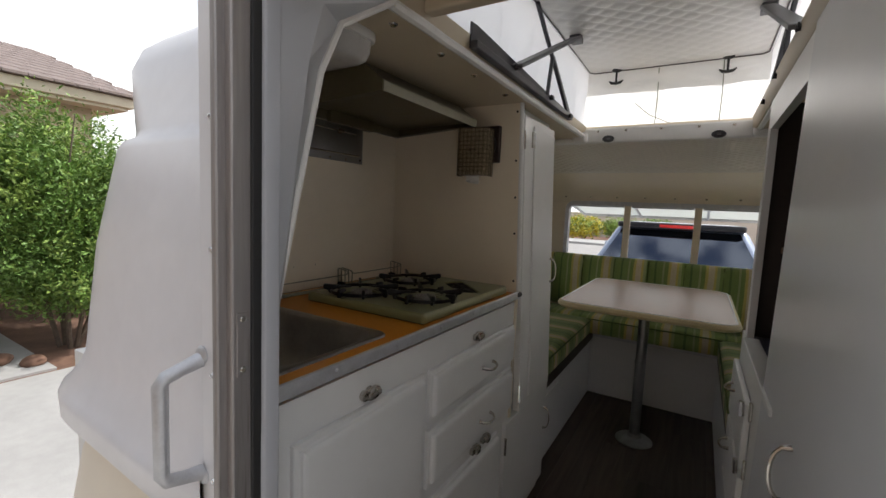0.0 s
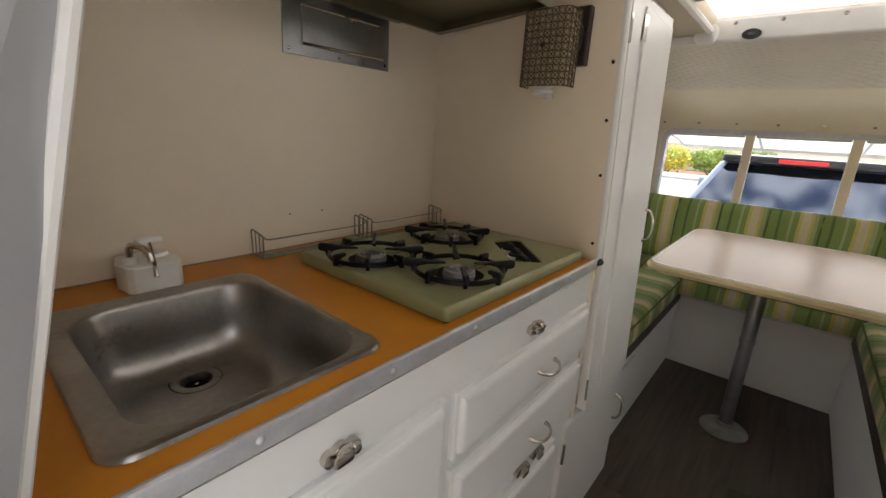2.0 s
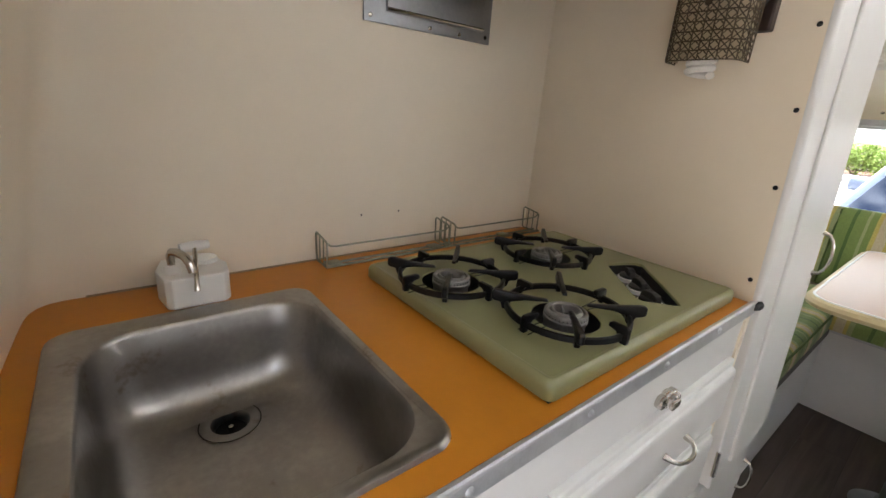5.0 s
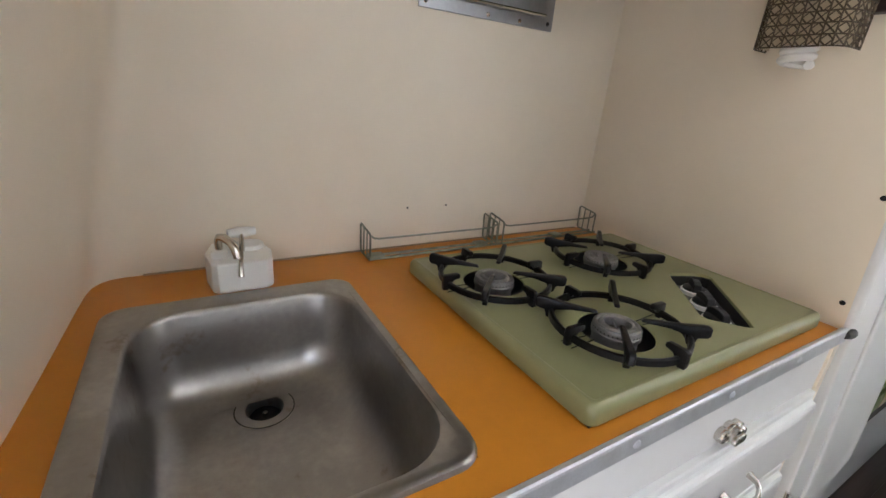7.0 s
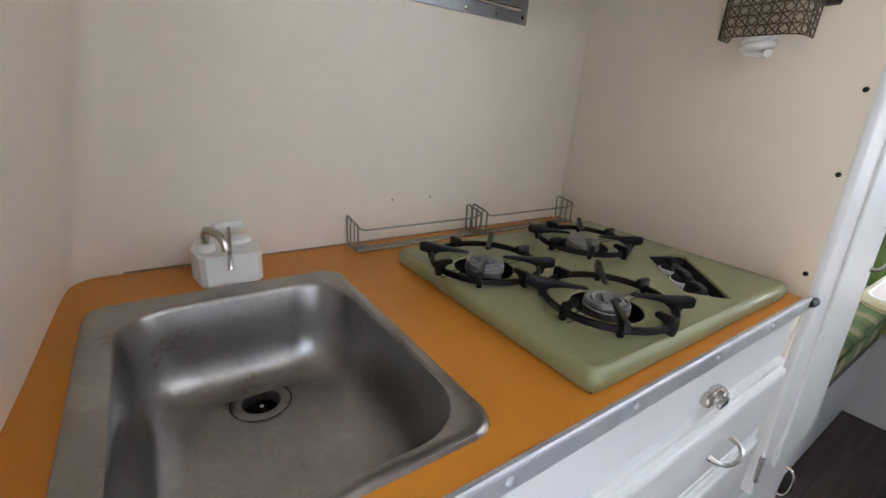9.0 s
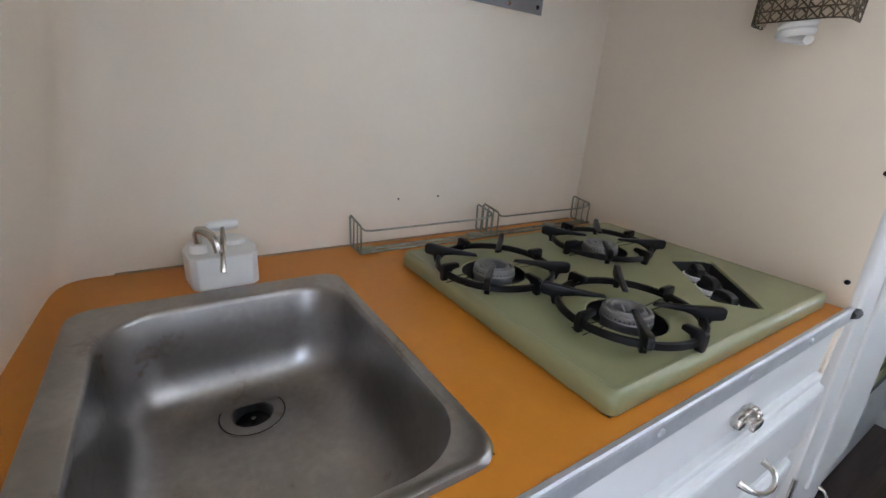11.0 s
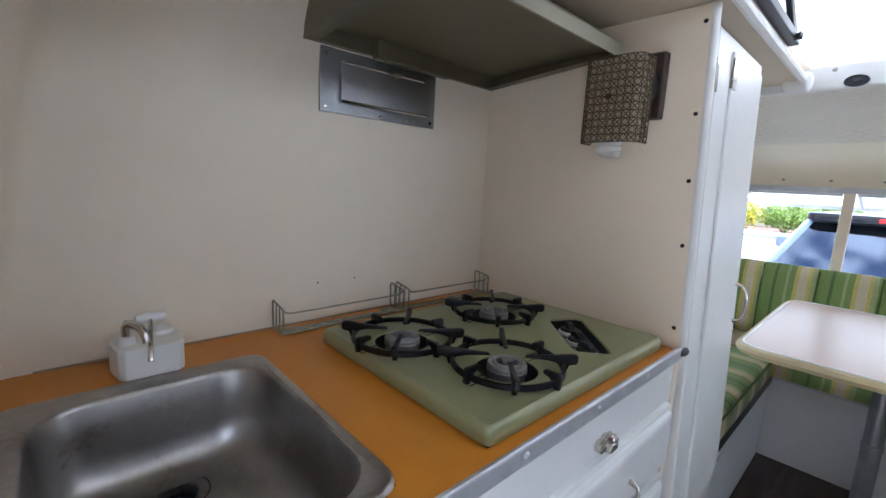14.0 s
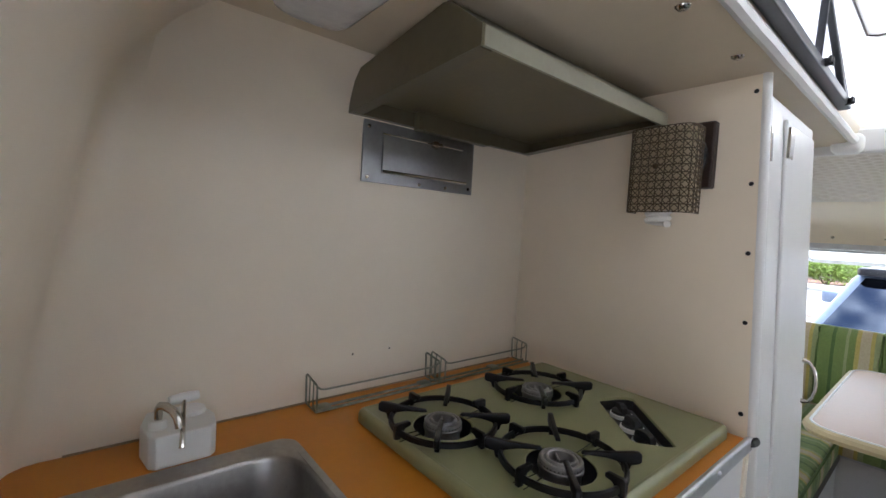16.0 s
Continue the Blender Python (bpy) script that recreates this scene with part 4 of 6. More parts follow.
def top_sheet():
    """The enamel top: a grid of cells that leaves out the cups and the valve opening, with soft rims."""
    bm = bmesh.new()
    levels = [(0.0035, 0.9222), (0.0008, 0.9228), (0.0, 0.9245), (0.0, 0.9365), (0.0012, 0.9410), (0.0038, 0.9443), (0.0065, 0.9456), (0.0090, 0.9456), (0.0112, 0.9450), (0.0130, 0.9450)]
    rr = []
    for d, z in levels:
        rr.append([bm.verts.new((x, y, z)) for x, y in rounded(TX0 + d, TX1 - d, TY0 + d, TY1 - d, 0.011 - 0.5 * d, 5)])
    for a, b in zip(rr, rr[1:]):
        for k in range(len(a)):
            bm.faces.new((a[k], a[(k + 1) % len(a)], b[(k + 1) % len(a)], b[k]))
    holes = []
    for cx, cy in CUPS:
        ring0 = [bm.verts.new((cx + 0.0475 * math.cos(2 * math.pi * k / 32), cy + 0.0475 * math.sin(2 * math.pi * k / 32), 0.9450)) for k in range(32)]
        ring1 = [bm.verts.new((cx + 0.0465 * math.cos(2 * math.pi * k / 32), cy + 0.0465 * math.sin(2 * math.pi * k / 32), 0.9444)) for k in range(32)]
        ring2 = [bm.verts.new((cx + 0.046 * math.cos(2 * math.pi * k / 32), cy + 0.046 * math.sin(2 * math.pi * k / 32), 0.9435)) for k in range(32)]
        for a, b in ((ring0, ring1), (ring1, ring2)):
            for k in range(32):
                bm.faces.new((a[k], a[(k + 1) % 32], b[(k + 1) % 32], b[k]))
        holes.append(ring0)
    cx, cy = sum(p[0] for p in DIA) / len(DIA), sum(p[1] for p in DIA) / len(DIA)
    def dia(s, z):
        return [bm.verts.new((cx + (p[0] - cx) * s, cy + (p[1] - cy) * s, z)) for p in DIA]
    d0, d1, d2 = dia(1.04, 0.9450), dia(1.0, 0.9430), dia(0.992, 0.9412)
    for a, b in ((d0, d1), (d1, d2)):
        for k in range(len(DIA)):
            bm.faces.new((a[k], a[(k + 1) % len(DIA)], b[(k + 1) % len(DIA)], b[k]))
    rings = [rr[-1]] + holes + [d0]
    flat = [v for r in rings for v in r]
    for tri in mathutils.geometry.tessellate_polygon([[v.co for v in r] for r in rings]):
        bm.faces.new([flat[k] for k in tri])
    bmesh.ops.recalc_face_normals(bm, faces=bm.faces)
    return bm


enamel = part("enamel_top", top_sheet(), AVOCADO, stove, "glossy avocado green enamel", True)
for p in enamel.data.polygons:
    p.use_smooth = abs(p.normal.z) < 0.9995
bm = bmesh.new()
mx_, my_ = sum(p[0] for p in DIA) / len(DIA), sum(p[1] for p in DIA) / len(DIA)
well = [[bm.verts.new((mx_ + (x - mx_) * 0.992, my_ + (y - my_) * 0.992, z)) for x, y in DIA] for z in (0.9412, 0.9234)]
for k in range(len(DIA)):
    bm.faces.new((well[0][k], well[0][(k + 1) % len(DIA)], well[1][(k + 1) % len(DIA)], well[1][k]))
# black sheet put in as the shadow line below the cooktop's edge
part("gasket", bx(TX0 + 0.004, TX1 - 0.004, TY0 + 0.004, TY1 - 0.004, 0.9202, 0.9223), RUBBER, stove, "black sheet for the shadow line under the enamel top")
# well walls coloured black in place of the recess's shade
part("valve_well", bm, RUBBER, stove, "knob well blackened for the shade in the recess")
part("drip_tray", bx(TX0 + 0.01, TX1 - 0.01, TY0 + 0.01, TY1 - 0.01, 0.9224, 0.9232), DARKMETAL, stove, "black tray below the burners")
BURN = mat("grey_cast_burner", (0.33, 0.32, 0.31), 0.42, 0.85, vary=0.15, scale=60, bump=0.2, bscale=200)
for (cx, cy), turn in zip(CUPS, (45, 45, 45)):
    bu = part("burner", lt([(0.030, -0.024), (0.030, -0.010), (0.0325, -0.0095), (0.0330, -0.004), (0.0318, -0.0028), (0.0318, 0.0020), (0.0305, 0.0042), (0.0280, 0.0050), (0.0262, 0.0042), (0.0255, 0.0022), (0.0235, 0.0026), (0.0222, 0.0058), (0.0200, 0.0066), (0.0180, 0.0052), (0.0170, 0.0), (0.0165, -0.009), (0.010, -0.011), (0.0, -0.011)], pose(cx, cy, 0.9505) @ Matrix.Diagonal((0.92, 0.92, 1, 1)), 40), BURN, stove, "grey cast aluminium burner", True)
    # black disc stands in for the shade down the burner's hollow
    part("burner_throat", lt([(0.0168, 0.0), (0.012, 0.0008), (0, 0.001)], pose(cx, cy, 0.9435), 24), BLACK, bu, "burner throat with its shade as a black disc", True)
    bm = bmesh.new()
    for k in range(36):
        a = 2 * math.pi * k / 36
        t_ = bmesh.new()
        box(t_, 0.0284, 0.02945, -0.0005, 0.0005, 0.9486, 0.9508)
        bmesh.ops.transform(t_, matrix=Matrix.Translation((cx, cy, 0)) @ pose(0, 0, 0, 0, 0, math.degrees(a)), verts=t_.verts)
        join(bm, t_)
    part("burner_ports", bm, BLACK, bu, "ring of dark gas ports")
    for k in range(3):
        a = 2 * math.pi * k / 3 + 0.5
        part("burner_rib", tb([(cx + 0.003 * math.cos(a), cy + 0.003 * math.sin(a), 0.9475), (cx + 0.0175 * math.cos(a), cy + 0.0175 * math.sin(a), 0.9520)], 0.0016, 6), BURN, bu)
    for k in (-1, 1):
        for off in (-0.005, 0.005):
            part("pilot_wire", tb([(cx + off, cy + k * 0.046, 0.9458), (cx + off * 1.6, cy + k * 0.086, 0.9462)], 0.0007, 5), BLACK, bu)
    gr = thing("burner_grate", "black cast iron burner grate on the cooktop", "grate", (cx, cy, 0.946), group="burner grates")
    part("ring", lt([(0.0778, 0.9515), (0.0783, 0.9585), (0.0812, 0.9598), (0.0840, 0.9585), (0.0846, 0.9515), (0.0812, 0.9505), (0.0778, 0.9515)], pose(cx, cy, 0), 40), BLACK, gr, smooth=True)
    for q in range(8):
        a = radians(turn + 45 * q)
        bm = bmesh.new()
        if q % 2 == 0:
            prism(bm, [(0.026, 0.9640), (0.029, 0.9675), (0.070, 0.9705), (0.096, 0.9735), (0.103, 0.9735), (0.1065, 0.9710), (0.1065, 0.9615), (0.1035, 0.9585), (0.093, 0.9565), (0.090, 0.9470), (0.082, 0.9465), (0.079, 0.9585), (0.060, 0.9625)], 'y', -0.0036, 0.0036, bev=0.0014, seg=2)
        else:
            prism(bm, [(0.066, 0.9620), (0.066, 0.9670), (0.069, 0.9690), (0.090, 0.9690), (0.0935, 0.9665), (0.0940, 0.9560), (0.0930, 0.9465), (0.0845, 0.9460), (0.0810, 0.9540), (0.076, 0.9600)], 'y', -0.0034, 0.0034, bev=0.0012, seg=2)
        bmesh.ops.transform(bm, matrix=Matrix.Translation((cx, cy, 0)) @ pose(0, 0, 0, 0, 0, math.degrees(a)) @ Matrix.Diagonal((0.965, 1, 1, 1)), verts=bm.verts)
        part("finger", bm, BLACK, gr, smooth=True)
# control knobs in the slanted opening
for k, f in enumerate((0.19, 0.50, 0.81)):
    kx, ky = 0.404 + 0.1235 * f, 0.9015 - 0.117 * f
    kb = part("control_knob", lt([(0.0195, 0.0), (0.0195, 0.006), (0.018, 0.007), (0, 0.007)], pose(kx, ky, 0.9255), 24), PLASTIC, stove, "black control knob on a pale skirt", True)
    part("knob_top", lt([(0.0172, 0.0), (0.0165, 0.004), (0.012, 0.0055), (0, 0.006)], pose(kx, ky, 0.9325), 24), RUBBER, kb, smooth=True)
    part("fin", pr([(-0.018, 0.0), (0.018, 0.0), (0.015, 0.010), (0.006, 0.013), (-0.006, 0.013), (-0.015, 0.010)], 'y', -0.006, 0.006, bev=0.001, seg=1), RUBBER, kb).matrix_basis = pose(kx, ky, 0.9355, 0, 0, -45 + 12 * k)

# wire rail at the back of the counter
rk = thing("wire_spice_rail", "old grey-green wire spice rail along the back of the counter", "wire rack", (0.06, 0.72, 0.92))
for x in (0.118, 0.102):
    part("floor_rod", tb([(x, 0.426, 0.9240), (x, 0.992, 0.9240)], 0.0027, 8), WIRE, rk, smooth=True)
for y0, y1 in ((0.427, 0.697), (0.713, 0.982)):
    part("top_wire", tb([(0.118, y0, 0.968), (0.118, y0 + 0.008, 0.962), (0.118, y0 + 0.018, 0.9605), (0.118, y1 - 0.018, 0.9605), (0.118, y1 - 0.008, 0.962), (0.118, y1, 0.968)], 0.0018, 8), WIRE, rk, smooth=True)
for y in (0.427, 0.697, 0.713, 0.982):
    br_ = part("end_bracket", tb([(0.120, y, 0.9235), (0.120, y, 0.9665), (0.117, y, 0.9700), (0.074, y, 0.9765), (0.071, y, 0.9740), (0.073, y, 0.9280), (0.077, y, 0.9240), (0.120, y, 0.9235)], 0.0018, 7), WIRE, rk, smooth=True)
    for x in (0.088, 0.104):
        part("upright_wire", tb([(x, y, 0.9240), (x, y, 0.9700 + 0.0065 * (0.117 - x) / 0.043)], 0.0014, 6), WIRE, br_, smooth=True)
for y in (0.442, 0.665, 0.870):
    part("fixing_lug", pr(rounded(0.098, 0.122, y - 0.014, y + 0.014, 0.006, 3), 'z', 0.9262, 0.9290, bev=0.001), WIRE, rk, smooth=True)

# wall between kitchen and tall cabinet
structure("partition", pr([(0.0645, 0.48), (0.592, 0.48), (0.592, 0.925), (0.567, 1.544), (0.0645, 1.544)], 'y', 1.0, 1.018), CREAM, "cream laminate partition beside the cooktop", category="wall")
bm = bmesh.new()
tube(bm, [(0.594, 1.008, 0.925), (0.569, 1.008, 1.545)], 0.009, 10)
tagged(part("corner_trim", bm, WHITE, None, "", True), "white rounded corner trim on the partition edge", "trim", kind="structure")
for x, z in ((0.559, 1.516), (0.5635, 1.358), (0.568, 1.238), (0.573, 1.118), (0.579, 0.959)):
    tagged(part("black_screw", lt([(0, 0.0025), (0.0024, 0.002), (0.0039, 0.0005), (0.0039, 0)], pose(x, 0.9995, z, 90), 10), BLACK, None, "", True), "small black screw in the partition", "screw", "partition screws")

tall = thing("tall_cabinet", "white painted tall narrow cabinet beside the dinette", "cabinet", (0.3, 1.2, 0))
part("body", bx(0.034, 0.548, 1.022, 1.37, 0.485, 1.544), WHITE, tall)
part("side_stile", bx(0.548, 0.577, 1.345, 1.37, 0.485, 1.544), WHITE, tall)
part("top_rail", bx(0.548, 0.577, 1.040, 1.345, 1.512, 1.544), WHITE, tall)
bm = bmesh.new()
box(bm, 0.578, 0.603, 1.034, 1.36, 0.495, 1.515, bev=0.003)
box(bm, 0.602, 0.609, 1.115, 1.345, 0.525, 1.490, bev=0.004)
td = part("door", bm, WHITE, tall)
for z in (1.43, 0.56):
    hg = part("hinge", tb([(0.602, 1.034, z - 0.03), (0.602, 1.034, z + 0.03)], 0.0045, 8), CHROME, td, smooth=True)
    part("hinge_leaf", bx(0.5995, 0.6045, 1.036, 1.062, z - 0.026, z + 0.026, bev=0.001), CHROME, hg)
pull(td, 1.325, 0.965, 0.609, 0.045, upright=True)
part("side_latch", bx(0.57, 0.60, 1.371, 1.381, 0.80, 0.83, bev=0.002), CHROME, tall)
for ob in [o for c in tall.children for o in (c, *c.children)]:
    for v in ob.data.vertices:
        v.co.x -= 0.041 * (v.co.z - 0.80)
low = thing("low_cupboard", "white painted low cupboard with small door by the floor", "cabinet", (0.3, 1.2, 0))
part("body", bx(0.034, 0.578, 1.0, 1.41, 0.0, 0.482), WHITE, low)
ld = part("door", bx(0.580, 0.602, 0.955, 1.40, 0.06, 0.478, bev=0.003), WHITE, low)
pull(ld, 1.375, 0.33, 0.602, 0.045, upright=True)
for z in (0.40, 0.13):
    part("hinge", tb([(0.603, 0.955, z - 0.03), (0.603, 0.955, z + 0.03)], 0.0045, 8), NICKEL, ld, smooth=True)

# cooker hood
hood = thing("range_hood", "avocado green painted metal range hood under the ceiling", "range hood", (0.27, 0.73, 1.46))
HY0, HY1 = 0.486, 0.998
prof = [(0.068, 1.452), (0.068, 1.519), (0.350, 1.543), (0.364, 1.540), (0.430, 1.490), (0.430, 1.466)]
bm = bmesh.new()
for a, b in ((HY0, HY0 + 0.004), (HY1 - 0.004, HY1)):
    prism(bm, prof, 'y', a, b)
prism(bm, strip(prof[1:], -0.003), 'y', HY0 + 0.004, HY1 - 0.004)
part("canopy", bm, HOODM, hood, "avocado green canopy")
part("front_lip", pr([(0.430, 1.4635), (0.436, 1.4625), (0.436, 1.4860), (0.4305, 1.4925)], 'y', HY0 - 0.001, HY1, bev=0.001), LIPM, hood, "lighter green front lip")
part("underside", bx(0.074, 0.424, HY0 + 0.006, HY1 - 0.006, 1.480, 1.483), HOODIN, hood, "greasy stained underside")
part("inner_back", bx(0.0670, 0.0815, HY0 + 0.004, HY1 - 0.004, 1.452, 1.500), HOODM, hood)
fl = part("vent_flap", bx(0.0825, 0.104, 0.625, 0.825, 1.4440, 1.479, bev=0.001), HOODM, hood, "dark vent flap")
part("flap_edge", tb([(0.102, 0.628, 1.4455), (0.102, 0.822, 1.4455)], 0.0025, 6), HOODM, fl)
for y in (0.500, 0.984):
    part("hem", pr([(0.074, 1.4525), (0.074, 1.4550), (0.424, 1.4680), (0.424, 1.4655)], 'y', y - 0.010, y + 0.010), HOODM, hood)
# its ends stand a little askew to the wall
for ob in [o for c in hood.children for o in (c, *c.children)]:
    for v in ob.data.vertices:
        v.co.y -= (v.co.x - 0.068) * (0.043 + 0.085 * (v.co.y - HY0) / (HY1 - HY0))

vent = thing("wall_vent", "galvanised metal vent plate with sliding cover on the wall", "vent", (0.03, 0.70, 1.40))
VY0, VY1, VZ0, VZ1 = 0.519, 0.806, 1.332, 1.450
vp = part("plate", bx(0.0640, 0.0685, VY0, VY1, VZ0, VZ1, bev=0.0008), GALV, vent)
part("cover", bx(0.0690, 0.0725, VY0 + 0.042, VY1 - 0.022, VZ0 + 0.020, VZ1 - 0.020, bev=0.0015), GALV, vent, "slightly brighter sliding cover")
part("upper_hinge", tb([(0.0725, VY0 + 0.04, VZ1 - 0.022), (0.0725, VY1 - 0.04, VZ1 - 0.022)], 0.0018, 6), CHROME, vent)
part("lower_bar", tb([(0.0735, VY0 + 0.042, VZ0 + 0.024), (0.0735, VY1 - 0.024, VZ0 + 0.024)], 0.0028, 6), CHROME, vent)
kn = part("thumb_screw", lt([(0, 0.016), (0.007, 0.015), (0.009, 0.010), (0.005, 0.0)], pose(0.0725, 0.683, VZ1 - 0.025, 0, 90), 12), NICKEL, vent, smooth=True)
part("thumb_wing", bx(0.084, 0.090, 0.669, 0.697, VZ1 - 0.029, VZ1 - 0.021, bev=0.002), NICKEL, kn)
for y, z in ((VY0 + 0.012, VZ0 + 0.010), (VY0 + 0.012, VZ1 - 0.012), (0.655, VZ0 + 0.008), (VY1 - 0.08, VZ0 + 0.008), (VY1 - 0.012, VZ0 + 0.012)):
    part("rivet", lt([(0, 0.002), (0.003, 0.0015), (0.004, 0)], pose(0.0685, y, z, 0, 90), 8), BLACK if y > 0.75 else NICKEL, vent, smooth=True)

for y, z in ((0.521, 0.9965), (0.605, 0.9972)):
    tagged(part("nail_hole", lt([(0, 0.0012), (0.0012, 0.001), (0.002, 0)], pose(0.064, y, z, 0, 90), 8), DARKIN, None, "", True), "tiny dark nail hole in the cream wall", "nail hole", "nail holes")

# perforated wall lamp
lamp = thing("wall_lamp", "wall lamp with perforated brass-brown shade on a dark wooden plate", "wall lamp", (0.45, 0.95, 1.38))
part("wooden_plate", bx(0.386, 0.508, 0.978, 0.9995, 1.351, 1.471, bev=0.003), BROWNWOOD, lamp, "dark brown wooden plate")
part("socket_ring", lt([(0.045, 0.0), (0.045, 0.008), (0.036, 0.014), (0.022, 0.026), (0.018, 0.040), (0, 0.040)], pose(0.456, 0.977, 1.408, 90), 24), BLACK, lamp, "black socket", True)
LX0, LX1, LYF, LYB, LZ0, LZ1 = 0.386, 0.499, 0.906, 0.958, 1.303, 1.455
path = [(LX0, LYB), (LX0, LYF + 0.02)] + [(LX0 + 0.02 - 0.02 * math.cos(radians(a)), LYF + 0.02 - 0.02 * math.sin(radians(a))) for a in (22, 45, 68, 90)]
path += [(LX1 - 0.02 + 0.02 * math.sin(radians(a)), LYF + 0.02 - 0.02 * math.cos(radians(a))) for a in (0, 22, 45, 68, 90)] + [(LX1, LYB)]
cum = [0.0]
for p, q in zip(path, path[1:]):
    cum.append(cum[-1] + math.hypot(q[0] - p[0], q[1] - p[1]))


def on_path(s):
    s = max(0, min(cum[-1] - 1e-6, s))
    for k in range(len(cum) - 1):
        if s <= cum[k + 1]:
            f = (s - cum[k]) / (cum[k + 1] - cum[k])
            return Vector((path[k][0] + (path[k + 1][0] - path[k][0]) * f, path[k][1] + (path[k + 1][1] - path[k][1]) * f, 0))


BRASS = mat("brown_brass_shade", (0.085, 0.062, 0.033), 0.45, 0.4, vary=0.15, scale=40)
bm = bmesh.new()
NC, NR = 14, 11
cs, ch = cum[-1] / NC, (LZ1 - LZ0) / NR


def wire(s0, z0, s1, z1, w, steps=1):
    pts = []
    for k in range(steps + 1):
        f = k / steps
        p = on_path(s0 + (s1 - s0) * f)
        p.z = z0 + (z1 - z0) * f
        pts.append(p)
    tube(bm, pts, w, 4)


for r in range(NR + 1):
    wire(0, LZ0 + r * ch, cum[-1], LZ0 + r * ch, 0.0010, 24)
for c in range(NC + 1):
    wire(c * cs, LZ0, c * cs, LZ1, 0.0010)
for c in range(NC):
    for r in range(NR):
        s, z = c * cs, LZ0 + r * ch
        if (c + r) % 2 == 0:
            wire(s, z, s + cs, z + ch, 0.0009)
            wire(s, z + ch, s + cs, z, 0.0009)
        else:
            for a, b, d, e in ((0.5, 0, 1, 0.5), (1, 0.5, 0.5, 1), (0.5, 1, 0, 0.5), (0, 0.5, 0.5, 0)):
                wire(s + a * cs, z + b * ch, s + d * cs, z + e * ch, 0.0009)
part("perforated_shade", bm, BRASS, lamp, "perforated brown brass shade")
bm = bmesh.new()
ins = 0.0035
inner = [(x + (ins if x < 0.442 else -ins) * (1 if y > LYF + 0.012 else 0.3), y + ins * (1 if y < LYF + 0.012 else 0.3)) for x, y in path]
lo = [bm.verts.new((x, y, LZ0 + 0.002)) for x, y in inner]
hi = [bm.verts.new((x, y, LZ1 - 0.002)) for x, y in inner]
for k in range(len(inner) - 1):
    bm.faces.new((lo[k], lo[k + 1], hi[k + 1], hi[k]))
part("liner", bm, canvas_cloth("cream_shade_liner", (0.60, 0.52, 0.37), 0.40), lamp, "cream liner behind the shade", True)
part("centre_stud", lt([(0, 0.005), (0.004, 0.004), (0.006, 0)], pose(0.441, LYF, 1.385, 90), 10), BRASS, lamp, smooth=True)
pts = [(0.441 + 0.017 * math.cos(k * 0.5), 0.932 + 0.017 * math.sin(k * 0.5), 1.282 + k * 0.0009) for k in range(60)]
part("spiral_bulb", tb(pts, 0.0062, 8), PLASTIC, lamp, "white spiral bulb", True)

# ceiling lamp and buttons
dome = thing("ceiling_lamp", "clear plastic ceiling lamp over the sink", "ceiling lamp", (0.42, 0.345, 1.545))
part("base", pr(rounded(0.266, 0.500, 0.262, 0.380, 0.03), 'z', 1.525, 1.546, bev=0.006, seg=2), PLASTIC, dome, smooth=True)
bm = bmesh.new()
rr = [[bm.verts.new((x, y, z)) for x, y in rounded(0.272 + d, 0.494 - d, 0.268 + d * 0.8, 0.374 - d * 0.8, 0.03 - d * 0.5, 5)] for d, z in ((0, 1.526), (0.002, 1.505), (0.010, 1.489), (0.022, 1.482), (0.040, 1.480))]
for a, b in zip(rr, rr[1:]):
    for k in range(len(a)):
        bm.faces.new((a[k], a[(k + 1) % len(a)], b[(k + 1) % len(a)], b[k]))
bm.faces.new(rr[-1])
part("lens", bm, CLEAR, dome, "ribbed clear lens", True)
for y in (0.17, 0.347, 0.524, 0.692, 0.900):
    tagged(part("ceiling_button", lt([(0, -0.005), (0.005, -0.0045), (0.009, -0.001), (0.010, 0.001)], pose(0.556, y, 1.545), 14), NICKEL, None, "", True), "small beige screw cap in the ceiling", "screw cap", "ceiling caps")

# ---- closet side ----
closet = thing("closet", "white painted closet with an open dark compartment and drawers below", "closet", (1.5, 0.6, 0))
XF = 1.246
bm = bmesh.new()
box(bm, XF, XF + 0.018, 0.60, 1.315, 0.04, 0.845)
box(bm, XF, XF + 0.018, 1.192, 1.242, 0.845, 1.54)
box(bm, XF, XF + 0.018, 0.60, 1.192, 1.455, 1.54)
part("face_frame", bm, WHITE, closet)
prism_pts = [(-0.02, 0.0), (0.875, 0.0), (0.672, 1.43), (0.655, 1.545), (-0.02, 1.545)]
pan = part("side_panel", pr(prism_pts, 'x', XF - 0.004, XF + 0.016, bev=0.002), mat("white_gloss_paint", (0.70, 0.71, 0.72), 0.34, vary=0.02, scale=3, bump=0.03, bscale=10, coat=0.2), closet, "smooth glossy white closet side")
pull(pan, 0.433, 0.828, XF - 0.004, 0.042, -1, True)
# near-black linings carry the compartment's shade in their colour
part("back_lining", bx(1.78, 1.80, 0.02, 1.30, 0.0, 1.52), DARKIN, closet, "closet lining coloured dark for the shade inside")
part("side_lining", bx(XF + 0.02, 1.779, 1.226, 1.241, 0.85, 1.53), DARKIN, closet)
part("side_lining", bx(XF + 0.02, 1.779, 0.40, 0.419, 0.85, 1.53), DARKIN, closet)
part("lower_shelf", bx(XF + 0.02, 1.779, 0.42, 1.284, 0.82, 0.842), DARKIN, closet)
